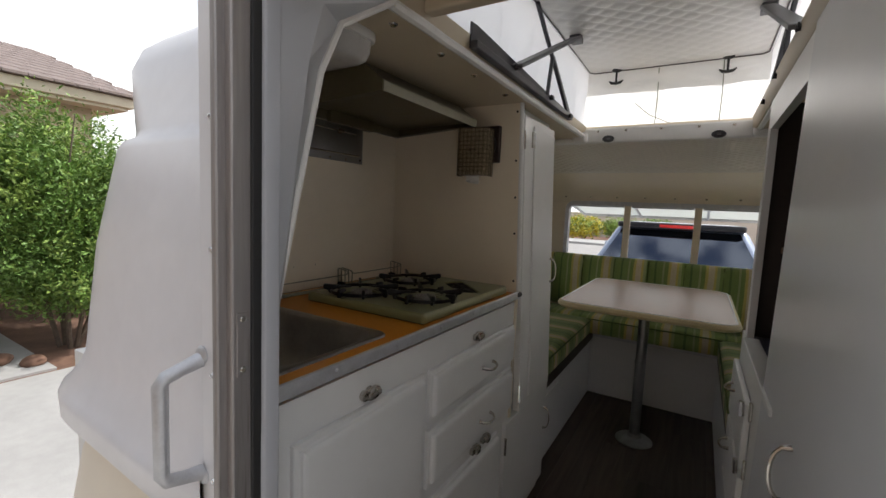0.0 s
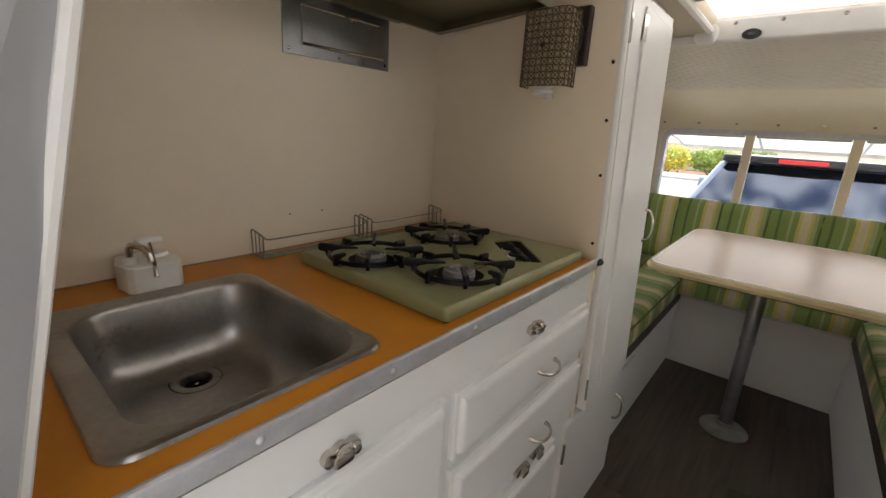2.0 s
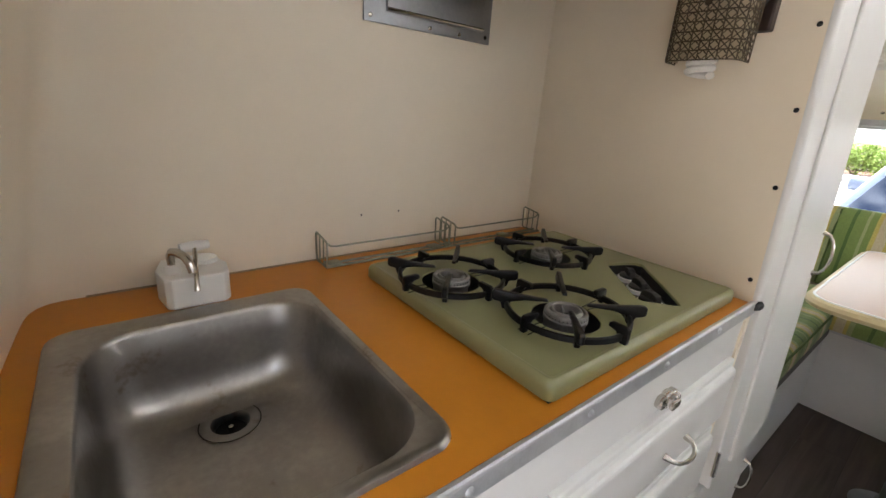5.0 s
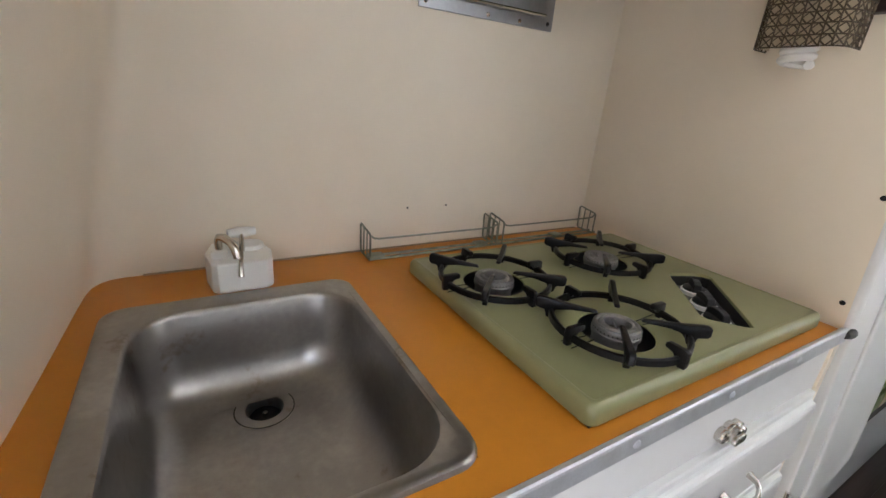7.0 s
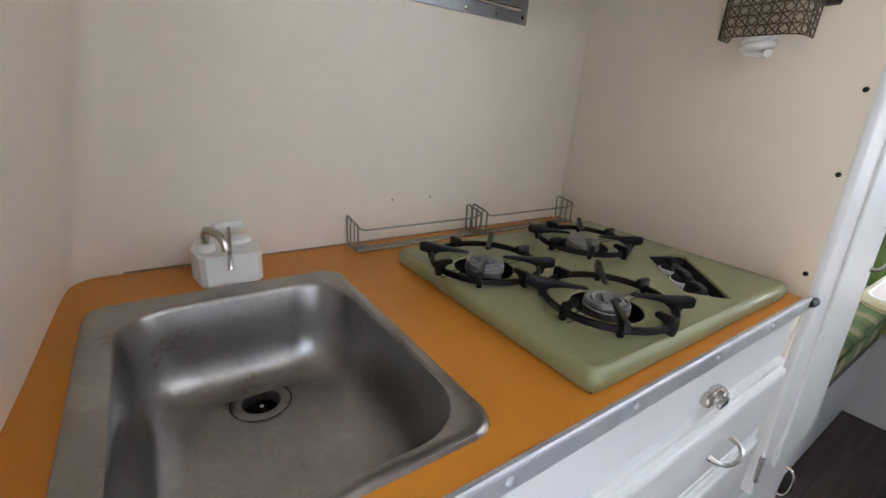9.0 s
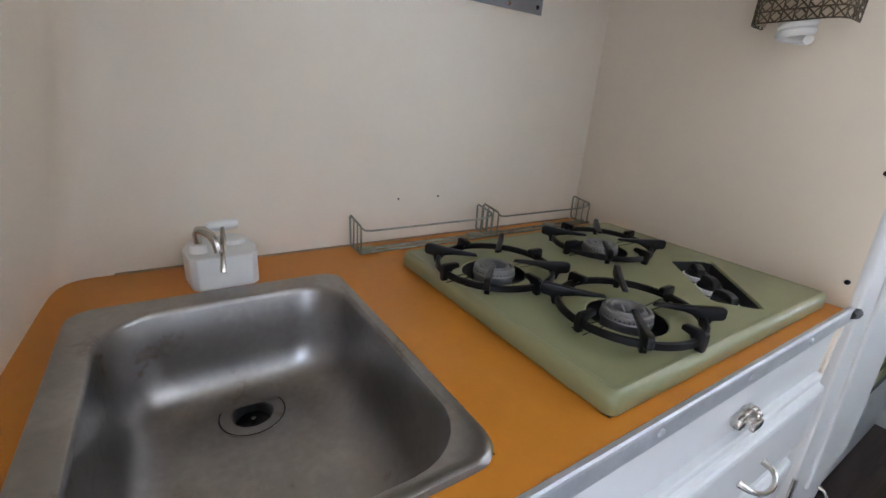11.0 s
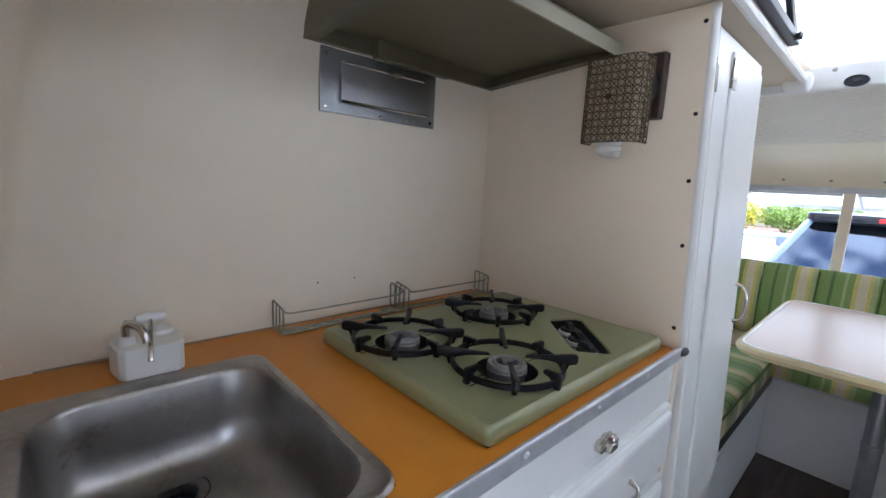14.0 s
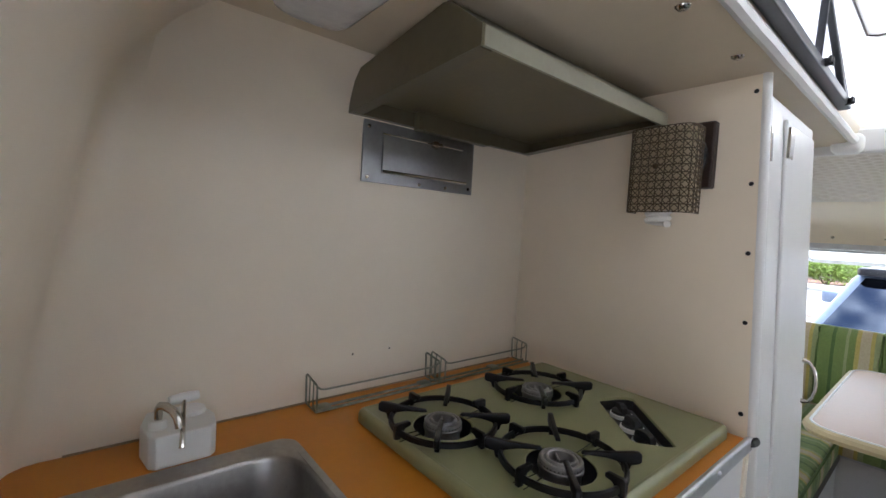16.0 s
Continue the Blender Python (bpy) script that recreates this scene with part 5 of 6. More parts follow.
part("shelf", bx(XF + 0.06, 1.78, 0.43, 1.225, 1.105, 1.122), mat("reddish_plywood", (0.20, 0.085, 0.04), 0.5, vary=0.15, scale=12), closet, "reddish plywood shelf")
part("floor_mat", bx(XF + 0.02, 1.77, 0.43, 1.225, 0.843, 0.850), NAVY, closet, "dark speckled mat")
part("sill", bx(XF - 0.010, XF + 0.03, 0.62, 1.185, 0.838, 0.852, bev=0.003), WHITE, closet)
for z0, z1, zp in ((0.585, 0.752, 0.695), (0.40, 0.565, 0.515)):
    bm = bmesh.new()
    box(bm, XF - 0.016, XF - 0.001, 0.90, 1.305, z0, z1, bev=0.004)
    dw = part("drawer", bm, WHITE, closet)
    pull(dw, 1.19, zp, XF - 0.016, 0.035, -1)
part("door", bx(XF - 0.016, XF - 0.001, 0.90, 1.305, 0.07, 0.385, bev=0.004), WHITE, closet)
for z in (0.745, 0.60):
    la = part("latch", bx(XF - 0.010, XF - 0.003, 0.866, 0.882, z - 0.022, z + 0.022, bev=0.002), NICKEL, closet, "worn chrome spring latch")
    part("latch_bolt", tb([(XF - 0.022, 0.886, z - 0.018), (XF - 0.024, 0.884, z + 0.018)], 0.006, 8), CHROME, la, smooth=True)
bm = bmesh.new()
lathe(bm, [(0, 0.0), (0.12, 0.002), (0.145, 0.03), (0.15, 0.12), (0.14, 0.22), (0.10, 0.28), (0.04, 0.305), (0, 0.307)], Matrix.Translation((1.425, 1.095, 1.123)) @ Matrix.Diagonal((0.75, 0.80, 0.95, 1)), 28)
tagged(part("duffel_bag", bm, NAVY, None, "", True), "dark navy fabric bag on the closet shelf", "bag")
bt = thing("water_bottle", "dark plastic bottle standing in the closet", "bottle", (1.40, 1.10, 0.85))
part("bottle_body", lt([(0, 0), (0.032, 0.001), (0.035, 0.01), (0.035, 0.13), (0.025, 0.16), (0.013, 0.18), (0.013, 0.20), (0, 0.20)], pose(1.40, 1.10, 0.851), 20), NAVY, bt, smooth=True)

# ---- dinette ----


def cushion(x0, x1, y0, y1, z0, z1, r=0.03):
    bm = bmesh.new()
    out = rounded(x0, x1, y0, y1, r, 4)
    lv = [(0.012, z0), (0.002, z0 + 0.012), (0.0, (z0 + z1) / 2), (0.003, z1 - 0.016), (0.014, z1 - 0.004), (0.035, z1 + 0.004)]
    rr = [[bm.verts.new((x, y, z)) for x, y in rounded(x0 + d, x1 - d, y0 + d, y1 - d, r, 4)] for d, z in lv]
    for a, b in zip(rr, rr[1:]):
        for k in range(len(a)):
            bm.faces.new((a[k], a[(k + 1) % len(a)], b[(k + 1) % len(a)], b[k]))
    bm.faces.new(rr[-1])
    bm.faces.new(rr[0][::-1])
    return bm, [(x, y) for x, y in out]


BX = 0.548
bench = thing("side_bench", "white bench box with dark wooden rim beside the table", "bench", (0.3, 2.0, 0), group="dinette benches")
part("front_panel", bx(BX - 0.03, BX - 0.008, 1.41, 2.57, 0.0, 0.365), WHITE, bench)
part("wooden_rim", bx(BX - 0.035, BX, 1.41, 2.60, 0.365, 0.43, bev=0.004), BROWNWOOD, bench, "dark brown wooden rim")
part("seat_board", bx(0.034, BX - 0.036, 1.41, 2.60, 0.40, 0.428), BROWNWOOD, bench)
pd = part("small_door", bx(BX - 0.008, BX, 1.44, 1.80, 0.05, 0.33, bev=0.002), WHITE, bench)
part("catch", lt([(0, 0.014), (0.008, 0.013), (0.010, 0.006), (0.006, 0)], pose(BX, 1.47, 0.30, 0, 90), 12), NICKEL, pd, smooth=True)
bench2 = thing("side_bench", "white bench box with dark wooden rim beside the table", "bench", (1.5, 2.0, 0), group="dinette benches")
part("front_panel", bx(1.84 - BX + 0.008 - 0.04, 1.84 - BX + 0.03 - 0.04, 1.32, 2.57, 0.0, 0.365), WHITE, bench2)
part("wooden_rim", bx(1.80 - BX, 1.80 - BX + 0.035, 1.32, 2.60, 0.365, 0.43, bev=0.004), BROWNWOOD, bench2, "dark brown wooden rim")
part("seat_board", bx(1.80 - BX + 0.036, 1.80, 1.32, 2.60, 0.40, 0.428), BROWNWOOD, bench2)
bench3 = thing("front_bench", "white bench box with aluminium edge below the front window", "bench", (0.92, 2.65, 0), group="dinette benches")
part("front_panel", bx(BX - 0.01, 1.80 - BX + 0.02, 2.575, 2.60, 0.0, 0.405), WHITE, bench3)
part("edge_strip", bx(BX, 1.80 - BX, 2.566, 2.575, 0.385, 0.41, bev=0.002), ALU, bench3, "thin aluminium edge")
part("seat_board", bx(0.05, 1.79, 2.60, 2.74, 0.40, 0.428), BROWNWOOD, bench3)


def seat(name, x0, x1, y0, y1, z0, z1, material, label, seams=()):
    c = thing(name, label, "cushion", ((x0 + x1) / 2, (y0 + y1) / 2, z0), group="dinette cushions")
    bm, out = cushion(x0, x1, y0, y1, z0, z1)
    part("pad", bm, material, c, smooth=True)
    part("piping", tb([(x, y, z1 - 0.010) for x, y in out], 0.004, 6, closed=True), STRIPE_DARK, c, "dark green piping", True)
    return c


STRIPE_DARK = mat("dark_green_piping", (0.10, 0.15, 0.04), 0.8)
seat("seat_cushion", 0.05, BX + 0.012, 1.42, 2.44, 0.431, 0.535, STRIPE_Y, "green, cream and yellow striped seat cushion on the bench")
seat("seat_cushion", 1.80 - BX - 0.012, 1.79, 1.33, 2.44, 0.431, 0.535, STRIPE_Y, "green, cream and yellow striped seat cushion on the bench")
seat("seat_cushion", 0.06, 1.78, 2.45, 2.735, 0.431, 0.535, STRIPE_X, "green, cream and yellow striped seat cushion below the window")
# back cushions in channels
back = thing("back_cushion", "tufted green, cream and yellow striped back cushion under the window", "cushion", (0.92, 2.66, 0.54), group="dinette cushions")
bm = bmesh.new()
NX, NZ = 150, 16
g = []
for j in range(NZ + 1):
    v = j / NZ
    row = []
    for i in range(NX + 1):
        x = 0.12 + 1.60 * i / NX
        ch_ = abs(math.sin(math.pi * (x - 0.016) / 0.205)) ** 0.35
        depth = 0.055 * (math.sin(math.pi * min(1, max(0, v * 1.0))) ** 0.3) * (0.45 + 0.55 * ch_)
        row.append(bm.verts.new((x, 2.705 - depth, 0.545 + 0.365 * v + 0.006 * (ch_ - 1) * (v > 0.9))))
    g.append(row)
for a, b in zip(g, g[1:]):
    for i in range(NX):
        bm.faces.new((a[i], a[i + 1], b[i + 1], b[i]))
part("pad", bm, STRIPE_X, back, smooth=True)
part("backing", bx(0.12, 1.72, 2.703, 2.738, 0.545, 0.912, bev=0.01), STRIPE_X, back)
for k in range(8):
    x = 0.016 + 0.205 * (k + 1)
    if 0.13 < x < 1.7:
        part("seam_welt", tb([(x, 2.68, 0.56), (x, 2.668, 0.70), (x, 2.668, 0.80), (x, 2.69, 0.905)], 0.004, 6), STRIPE_DARK, back, "dark green seam", True)
lb = thing("back_cushion", "striped green back cushion along the side wall", "cushion", (0.08, 2.0, 0.54), group="dinette cushions")
part("pad", bx(0.034, 0.10, 1.43, 2.66, 0.545, 0.905, bev=0.02, seg=3), STRIPE_Y, lb, smooth=True)
rb = thing("back_cushion", "striped green back cushion along the side wall", "cushion", (1.76, 2.0, 0.54), group="dinette cushions")
part("pad", bx(1.74, 1.806, 1.33, 2.66, 0.545, 0.905, bev=0.02, seg=3), STRIPE_Y, rb, smooth=True)

table = thing("dinette_table", "pale laminate dinette table on a single chrome post", "table", (0.91, 2.06, 0))
tpl = rounded(0.578, 1.258, 1.555, 2.43, 0.07, 8)
bm = bmesh.new()
prism(bm, tpl, 'z', 0.772, 0.8)
part("tabletop", bm, TABLETOP, table, "pale pinkish laminate top")
part("edge_band", tb([(x, y, 0.786) for x, y in tpl], 0.0140, 8, closed=True), TABLEEDGE, table, "yellowed cream edge band", True)
part("rim_line", tb([(x, y, 0.7995) for x, y in rounded(0.581, 1.255, 1.558, 2.427, 0.067, 8)], 0.0035, 6, closed=True), PLASTIC, table, smooth=True)
part("post", lt([(0.026, 0.0), (0.026, 0.42), (0.0285, 0.421), (0.0285, 0.436), (0.026, 0.437), (0.026, 0.772)], pose(0.893, 2.075, 0), 28), DULL, table, "chrome post", True)
part("floor_flange", lt([(0.092, 0.0), (0.092, 0.004), (0.082, 0.012), (0.050, 0.018), (0.036, 0.026), (0.033, 0.040), (0.026, 0.042)], pose(0.893, 2.075, 0), 32), DULL, table, "chrome floor flange", True)
part("top_flange", lt([(0.026, -0.045), (0.035, -0.040), (0.05, -0.012), (0.09, -0.003), (0.09, 0)], pose(0.893, 2.075, 0.772), 28), CHROME, table, smooth=True)

# ---- outside ----
GZ = -0.50
bm = bmesh.new()
v = [bm.verts.new(p) for p in ((-400, -400, GZ - 0.02), (400, -400, GZ - 0.02), (400, 400, GZ - 0.02), (-400, 400, GZ - 0.02))]
bm.faces.new(v)
structure("ground", bm, SOIL, "brown bare earth round the driveway", category="ground")
drive = thing("driveway", "pale concrete driveway in large slabs with joints", "driveway", (0, 0, GZ), kind="structure")
for i in range(4):
    for j in range(9):
        x0, y0 = -4.0 + 2.9 * i, -12.0 + 2.93 * j
        part("slab", bx(x0 + 0.008, x0 + 2.892, y0 + 0.008, y0 + 2.922, GZ - 0.10, GZ), CONCRETE, drive)
part("joint_bed", bx(-4.0, 7.6, -12.0, 14.37, GZ - 0.1, GZ - 0.012), SOIL, drive)
path_ = thing("garden_path", "pale concrete path slabs beside the shrubs", "path", (-6.0, 0.5, GZ), kind="structure")
for k in range(3):
    part("slab", bx(-9.6 + 1.85 * k, -7.78 + 1.85 * k, -1.0, 1.15, GZ - 0.08, GZ + 0.002), CONCRETE, path_)
structure("road", bx(-60, 60, 15.0, 24.0, GZ - 0.1, GZ - 0.005), mat("pale_asphalt", (0.30, 0.29, 0.28), 0.9, vary=0.08, scale=2, bump=0.3, bscale=40), "sun-bleached grey street", category="road")
structure("pavement", bx(-60, 60, 24.0, 27.0, GZ - 0.1, GZ + 0.12), CONCRETE, "pale concrete pavement across the street", category="pavement")


def leaf_cloud(center, size, count, seed, leaf=0.05, shape=None):
    """Many small folded leaves on the outer layers of an uneven crown."""
    rnd = random.Random(seed)
    lumps = []
    for _ in range(22):
        a, e = rnd.uniform(0, 6.28), rnd.uniform(-0.8, 1.0)
        lumps.append((Vector((size[0] * 0.62 * math.cos(a) * math.cos(e), size[1] * 0.62 * math.sin(a) * math.cos(e), size[2] * 0.62 * math.sin(e))), rnd.uniform(0.28, 0.5)))
    verts, faces = [], []
    for _ in range(count):
        c, r = rnd.choice(lumps)
        d = Vector((rnd.gauss(0, 1), rnd.gauss(0, 1), rnd.gauss(0, 1))).normalized()
        rad = r * rnd.uniform(0.55, 1.08)
        p = Vector(center) + c + Vector((d.x * size[0] * rad, d.y * size[1] * rad, d.z * size[2] * rad))
        if p.z < GZ + 0.03:
            continue
        ax = Vector((rnd.gauss(0, 1), rnd.gauss(0, 1), rnd.gauss(0, 0.7))).normalized()
        up = (d * 0.6 + Vector((rnd.gauss(0, 1), rnd.gauss(0, 1), rnd.gauss(0.6, 1)))).normalized()
        sd = ax.cross(up).normalized()
        up = sd.cross(ax).normalized()
        L = leaf * rnd.uniform(0.6, 1.3)
        W = L * 0.24
        k = len(verts)
        verts += [p, p + ax * L * 0.5 + sd * W + up * L * 0.08, p + ax * L, p + ax * L * 0.5 - sd * W + up * L * 0.08]
        faces += [(k, k + 1, k + 2), (k, k + 2, k + 3)]
    return verts, faces


def leaf_sprays(base, size, sprays, seed, leaf):
    """Leaves set along many thin arching twigs that rise from the base."""
    rnd = random.Random(seed)
    verts, faces = [], []
    for _ in range(sprays):
        a, out = rnd.uniform(0, 6.28), rnd.uniform(0.15, 1.0) ** 0.7
        h = 2 * size[2] * rnd.uniform(0.35, 1.0) * (1.05 - 0.35 * out)
        p0 = Vector((base[0] + rnd.gauss(0, 0.25), base[1] + rnd.gauss(0, 0.25), GZ))
        p2 = Vector((base[0] + size[0] * out * math.cos(a), base[1] + size[1] * out * math.sin(a), GZ + h))
        p1 = p0.lerp(p2, 0.55) + Vector((-0.15 * math.cos(a), -0.15 * math.sin(a), 0.35 * h))
        for _ in range(70):
            f = rnd.uniform(0.3, 1.0)
            p = p0 * (1 - f) ** 2 + p1 * 2 * f * (1 - f) + p2 * f * f + Vector((rnd.gauss(0, 0.05), rnd.gauss(0, 0.05), rnd.gauss(0, 0.05)))
            if p.z < GZ + 0.02:
                continue
            ax = (Vector((math.cos(a), math.sin(a), 0.5)) * 0.8 + Vector((rnd.gauss(0, 0.8), rnd.gauss(0, 0.8), rnd.gauss(0, 0.6)))).normalized()
            up = Vector((rnd.gauss(0, 0.7), rnd.gauss(0, 0.7), 1.0)).normalized()
            sd = ax.cross(up).normalized()
            up = sd.cross(ax)
            L = leaf * rnd.uniform(0.6, 1.3)
            k = len(verts)
            verts += [p, p + ax * L * 0.5 + sd * L * 0.2 + up * L * 0.08, p + ax * L, p + ax * L * 0.5 - sd * L * 0.2 + up * L * 0.08]
            faces += [(k, k + 1, k + 2), (k, k + 2, k + 3)]
    return verts, faces


def shrub(name, label, x, y, size, count, seed, material, extra=None, leaf=0.05, cat="shrub", sprays=0):
    s = thing(name, label, cat, (x, y, GZ), group="garden shrubs")
    rnd = random.Random(seed)
    bm = bmesh.new()
    for k in range(9):
        a = rnd.uniform(0, 6.28)
        tip = Vector((x + size[0] * 0.7 * math.cos(a), y + size[1] * 0.7 * math.sin(a), GZ + size[2] * rnd.uniform(1.0, 1.7)))
        b0 = Vector((x + 0.08 * math.cos(a), y + 0.08 * math.sin(a), GZ - 0.01))
        mid = b0.lerp(tip, 0.5) + Vector((rnd.gauss(0, 0.06), rnd.gauss(0, 0.06), 0.1))
        tube(bm, [b0, mid, tip], [0.025, 0.015, 0.005], 6)
    part("branchwork", bm, BARK, s)
    for m, share, sd in ((material, 0.65, 0), (extra or LEAF2, 0.35, 77)):
        if sprays:
            vs, fs = leaf_sprays((x, y), size, int(sprays * share), seed + sd, leaf)
        else:
            vs, fs = leaf_cloud((x, y, GZ + size[2] * 0.95), size, int(count * share), seed + sd, leaf)
        me = bpy.data.meshes.new("crown")
        me.from_pydata(vs, [], fs)
        me.materials.append(m)
        ob = new("crown", me)
        ob.parent = s
        ob.matrix_parent_inverse = s.matrix_basis.inverted()
        ob["label"] = "uneven crown of small leaves"
    return s


shrub("shrub", "tall loose green shrub beside the driveway", -4.75, 1.45, (0.95, 1.0, 1.45), 52000, 11, LEAF, leaf=0.055, sprays=900)
shrub("shrub", "tall loose green shrub beside the driveway", -5.6, 0.75, (1.0, 1.1, 1.5), 42000, 12, LEAF, leaf=0.06, sprays=750)
shrub("shrub", "tall loose green shrub beside the driveway", -6.6, 2.3, (1.3, 1.2, 1.45), 30000, 13, LEAF, leaf=0.07, sprays=500)
shrub("shrub", "tall loose green shrub beside the driveway", -7.6, 0.9, (1.3, 1.4, 1.55), 24000, 17, LEAF, leaf=0.08, sprays=400)
for k, (x, y) in enumerate([(-4.35, 1.05), (-4.6, 0.85), (-5.0, 0.7), (-5.3, 0.45), (-4.2, 1.5)]):
    r = 0.10 + 0.03 * (k % 3)
    bm = bmesh.new()
    bmesh.ops.create_icosphere(bm, subdivisions=3, radius=r)
    for vv in bm.verts:
        vv.co *= 1 + 0.3 * noise.noise(vv.co * 7 + Vector((k, 0, 0)))
        vv.co.z *= 0.6
        vv.co += Vector((x, y, GZ + 0.03))
    tagged(part("garden_rock", bm, SOIL, None, "", True), "rough brown garden rock beside the driveway", "rock", "garden rocks")

# neighbouring house with a tiled hip roof
house = thing("house", "tan stucco house with grey-brown tiled roof and cream eaves", "house", (-13, 6, GZ))
part("wall", bx(-20, -9.6, -6, 3.45, GZ, 2.93), STUCCO, house, "tan stucco wall")
part("fascia", bx(-20.5, -9.05, -6.5, 4.0, 2.93, 3.12, bev=0.02), EAVE, house, "cream painted fascia")
part("soffit", bx(-20.4, -9.15, -6.4, 3.9, 2.87, 2.929), EAVE, house)
rf = part("roof", pr([(-20.6, 3.12), (-8.95, 3.12), (-14.8, 4.92)], 'y', -6.6, 4.02), ROOFTILE, house, "grey-brown concrete tile roof")
bm = bmesh.new()
for r in range(11):
    for c in range(34):
        f = r / 11
        x1, z1 = -8.93 - 5.8 * f, 3.14 + 1.8 * f
        y = -7.3 + 0.333 * c + (0.16 if r % 2 else 0)
        x2, z2 = x1 - 0.60, z1 + 0.19
        a = [bm.verts.new(p) for p in ((x1, y, z1 + 0.035), (x1, y + 0.32, z1 + 0.035), (x2, y + 0.32, z2 + 0.02), (x2, y, z2 + 0.02), (x1, y, z1 - 0.01), (x1, y + 0.32, z1 - 0.01))]
        bm.faces.new(a[:4])
        bm.faces.new((a[0], a[4], a[5], a[1]))
tl = part("roof_tiles", bm, ROOFTILE, rf, "courses of flat concrete tiles")
tl["kind"] = "stuff"

# tow vehicle
car = thing("tow_vehicle", "blue-grey sport utility vehicle with dark rear glass parked ahead", "car", (0.90, 5.4, GZ))
CX = 0.905
bm = bmesh.new()
secs = [(4.42, 0.86, -0.20, 0.66), (4.50, 0.90, -0.22, 0.68), (5.4, 0.92, -0.25, 0.70), (7.6, 0.92, -0.25, 0.68), (8.9, 0.86, -0.22, 0.42), (9.1, 0.75, -0.15, 0.3)]
rings = []
for y, hw, zb, zt in secs:
    rings.append([bm.verts.new((CX + x, y, z)) for x, z in rounded(-hw, hw, zb, zt, 0.12, 4)])
for a, b in zip(rings, rings[1:]):
    for k in range(len(a)):
        bm.faces.new((a[k], a[(k + 1) % len(a)], b[(k + 1) % len(a)], b[k]))
bm.faces.new(rings[0])
bm.faces.new(rings[-1])
part("body", bm, CARPAINT, car, "blue-grey painted body", True)
# cabin: pillars, roof, glass
bm = bmesh.new()
lower = [(CX - 0.80, 4.46), (CX + 0.80, 4.46), (CX + 0.84, 6.9), (CX - 0.84, 6.9)]
upper = [(CX - 0.585, 4.72), (CX + 0.585, 4.72), (CX + 0.62, 6.2), (CX - 0.62, 6.2)]
lo = [bm.verts.new((x, y, 0.66)) for x, y in lower]
hi = [bm.verts.new((x, y, 1.09)) for x, y in upper]
for k in range(4):
    bm.faces.new((lo[k], lo[(k + 1) % 4], hi[(k + 1) % 4], hi[k]))
bm.faces.new(hi)
bmesh.ops.bevel(bm, geom=bm.edges[:], offset=0.05, segments=3, profile=0.5, affect='EDGES')
part("cabin", bm, CARPAINT, car, "blue-grey cabin pillars", True)
bm = bmesh.new()
q = [bm.verts.new(p) for p in ((CX - 0.73, 4.400, 0.665), (CX + 0.73, 4.400, 0.665), (CX + 0.53, 4.640, 1.06), (CX - 0.53, 4.640, 1.06))]
q2 = [bm.verts.new(v_.co + Vector((0, 0.02, 0))) for v_ in q]
bm.faces.new(q)
for k in range(4):
    bm.faces.new((q[k], q[(k + 1) % 4], q2[(k + 1) % 4], q2[k]))
part("rear_glass", bm, CARGLASS, car, "dark tinted rear glass")
part("roof", pr(rounded(CX - 0.60, CX + 0.60, 4.80, 6.3, 0.12), 'z', 1.085, 1.125, bev=0.015), CARPAINT, car, smooth=True)
part("spoiler", pr(rounded(CX - 0.575, CX + 0.575, 4.54, 4.90, 0.07), 'z', 1.078, 1.135, bev=0.012), CARBLACK, car, "black roof spoiler", True)
part("brake_light", bx(CX - 0.165, CX + 0.150, 4.532, 4.56, 1.088, 1.118, bev=0.005), REDLENS, car, "red high brake light")
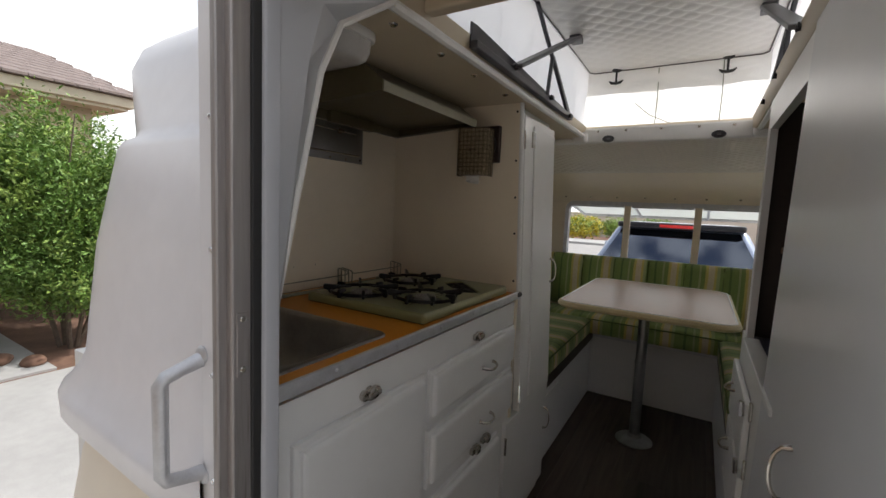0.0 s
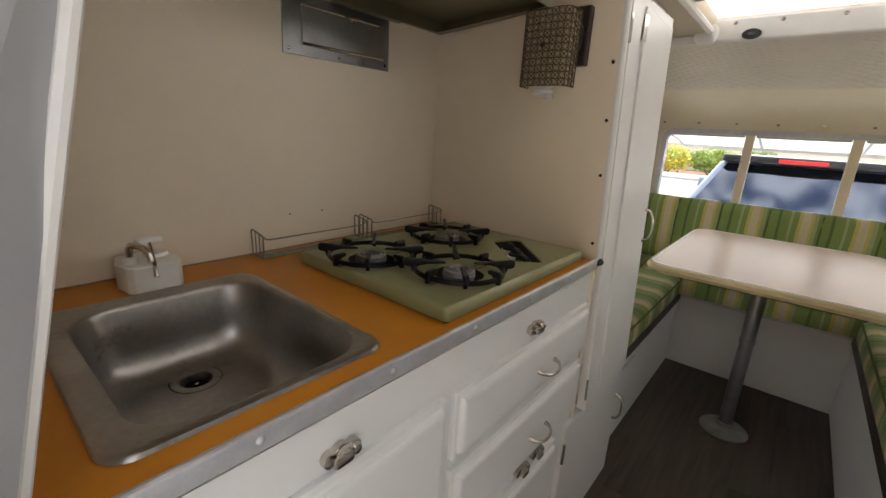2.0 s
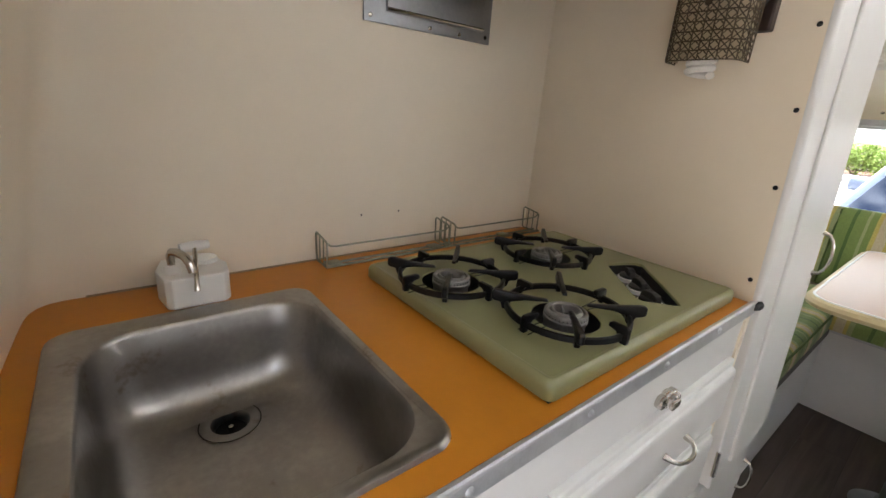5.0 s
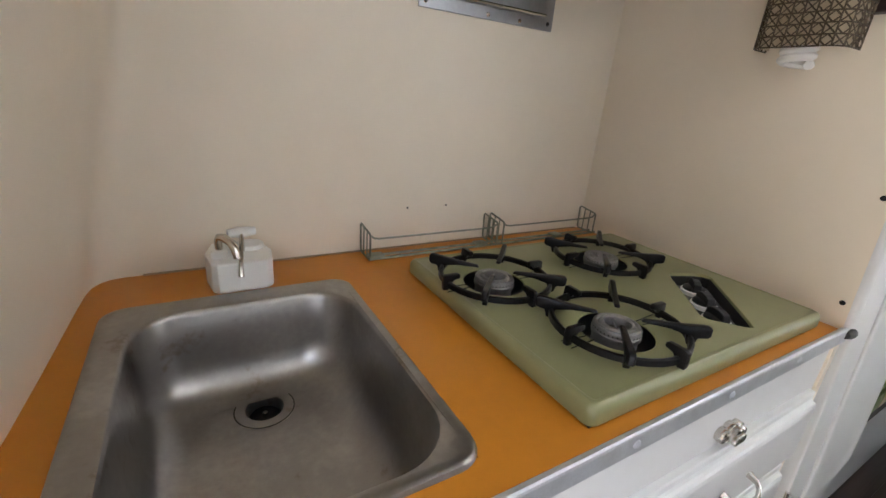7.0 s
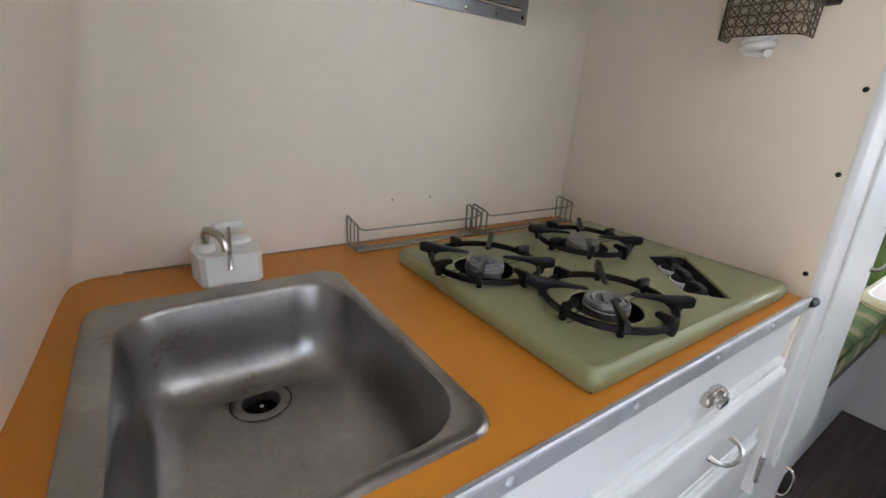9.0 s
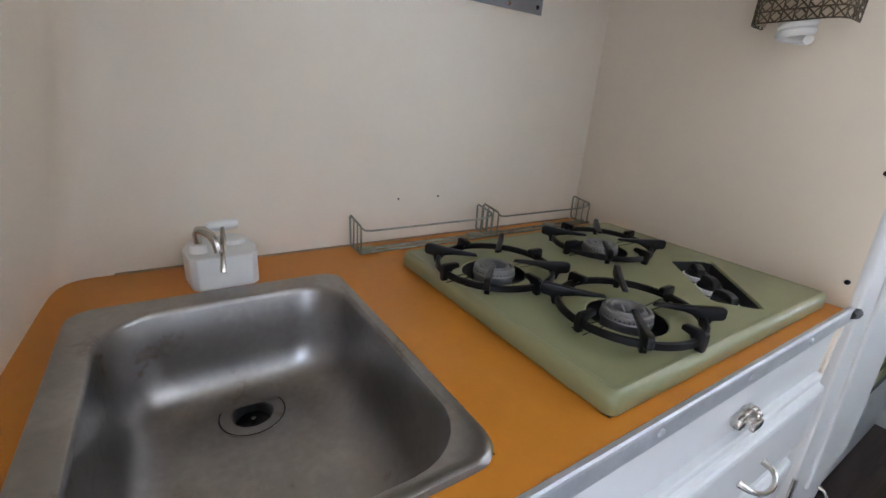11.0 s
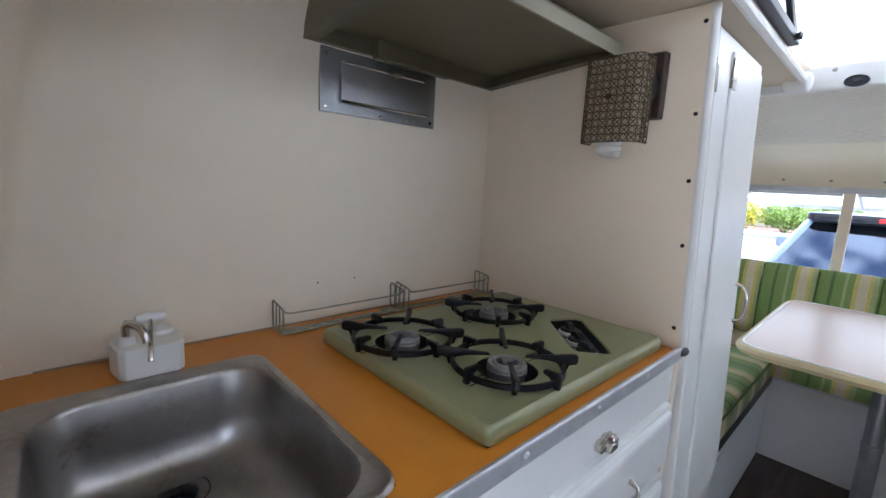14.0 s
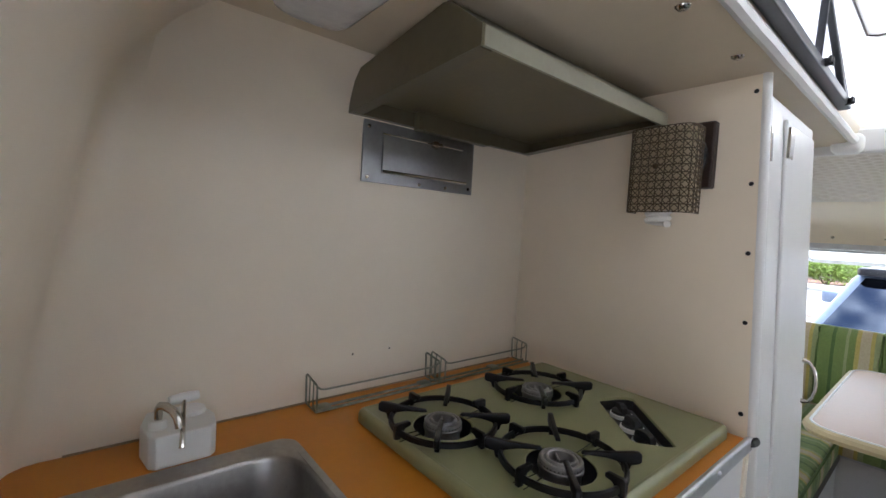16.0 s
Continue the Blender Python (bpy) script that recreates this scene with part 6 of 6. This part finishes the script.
for s in (-1, 1):
    part("mirror", bx(CX + s * 0.98 - 0.08, CX + s * 0.98 + 0.08, 6.6, 6.7, 0.66, 0.80, bev=0.03, seg=3), CARPAINT, car, smooth=True)
    for y in (5.3, 8.1):
        wh = part("wheel", lt([(0, -0.11), (0.30, -0.11), (0.36, -0.08), (0.36, 0.08), (0.30, 0.11), (0, 0.11)], pose(CX + s * 0.80, y, GZ + 0.36, 0, 90), 28), RUBBER, car, "black tyre", True)
        part("rim", lt([(0, -0.118), (0.20, -0.116), (0.23, -0.10), (0.23, 0.10), (0.20, 0.116), (0, 0.118)], pose(CX + s * 0.80, y, GZ + 0.36, 0, 90), 24), ALU, wh, smooth=True)
    part("tail_light", bx(CX + s * 0.80 - 0.06, CX + s * 0.80 + 0.06, 4.40, 4.5, 0.25, 0.60, bev=0.02), REDLENS, car)

# unseen house front with garage door, added to limit light through the doorway
home = thing("home_front", "unseen grey house front with garage door, added to cut door light", "house", (0, -2.9, GZ))
part("wall", bx(-9, 11, -3.4, -2.9, GZ, 3.1), GREYSTUCCO, home, "unseen grey stucco wall")
gd = part("garage_door", bx(-1.9, 3.1, -2.90, -2.84, GZ, 1.75), mat("brown_garage_door", (0.26, 0.20, 0.155), 0.6, vary=0.1, scale=4), home, "unseen brown panelled garage door")
for k in range(4):
    part("door_panel", bx(-1.85, 3.05, -2.845, -2.82, GZ + 0.04 + 0.56 * k, GZ + 0.53 + 0.56 * k, bev=0.01), gd.data.materials[0], gd)
part("eave", bx(-5.4, 9.4, -3.4, -2.4, 2.95, 3.12, bev=0.02), EAVE, home)

# far side of the street
for k, (x, y, m) in enumerate(((-5.6, 29.0, YELLOW), (-7.8, 29.5, YELLOW), (-3.4, 29.6, LEAF2), (-10.2, 30.0, LEAF), (-1.4, 30.5, LEAF))):
    shrub("flower_bush" if m is YELLOW else "shrub", "bush covered in yellow blossom across the street" if m is YELLOW else "rounded green bush across the street", x, y, (1.4, 1.0, 0.9), 3500, 40 + k, m, LEAF2, 0.16)
wallb = thing("garden_wall", "pale stucco garden wall across the street", "wall", (0, 34, GZ))
part("wall", bx(-45, 45, 34.0, 34.25, GZ, 1.2), mat("pale_stucco", (0.62, 0.56, 0.48), 0.9, vary=0.05, scale=1.0, bump=0.3, bscale=30), wallb)
part("coping", bx(-45, 45, 33.92, 34.33, 1.2, 1.30, bev=0.02), EAVE, wallb)

# floor planks
for i in range(12):
    for j in range(4):
        y0, y1 = -0.10 + 0.9 * (j - 0.35 * (i % 3)), -0.10 + 0.9 * (j + 1 - 0.35 * (i % 3))
        y0, y1 = max(y0, -0.10), min(y1, 2.80)
        if y1 - y0 < 0.05:
            continue
        part("plank", bx(0.153 * i + 0.0008, 0.153 * i + 0.1522, y0 + 0.0008, y1 - 0.0008, -0.0038, 0.0), FLOORM, floor)
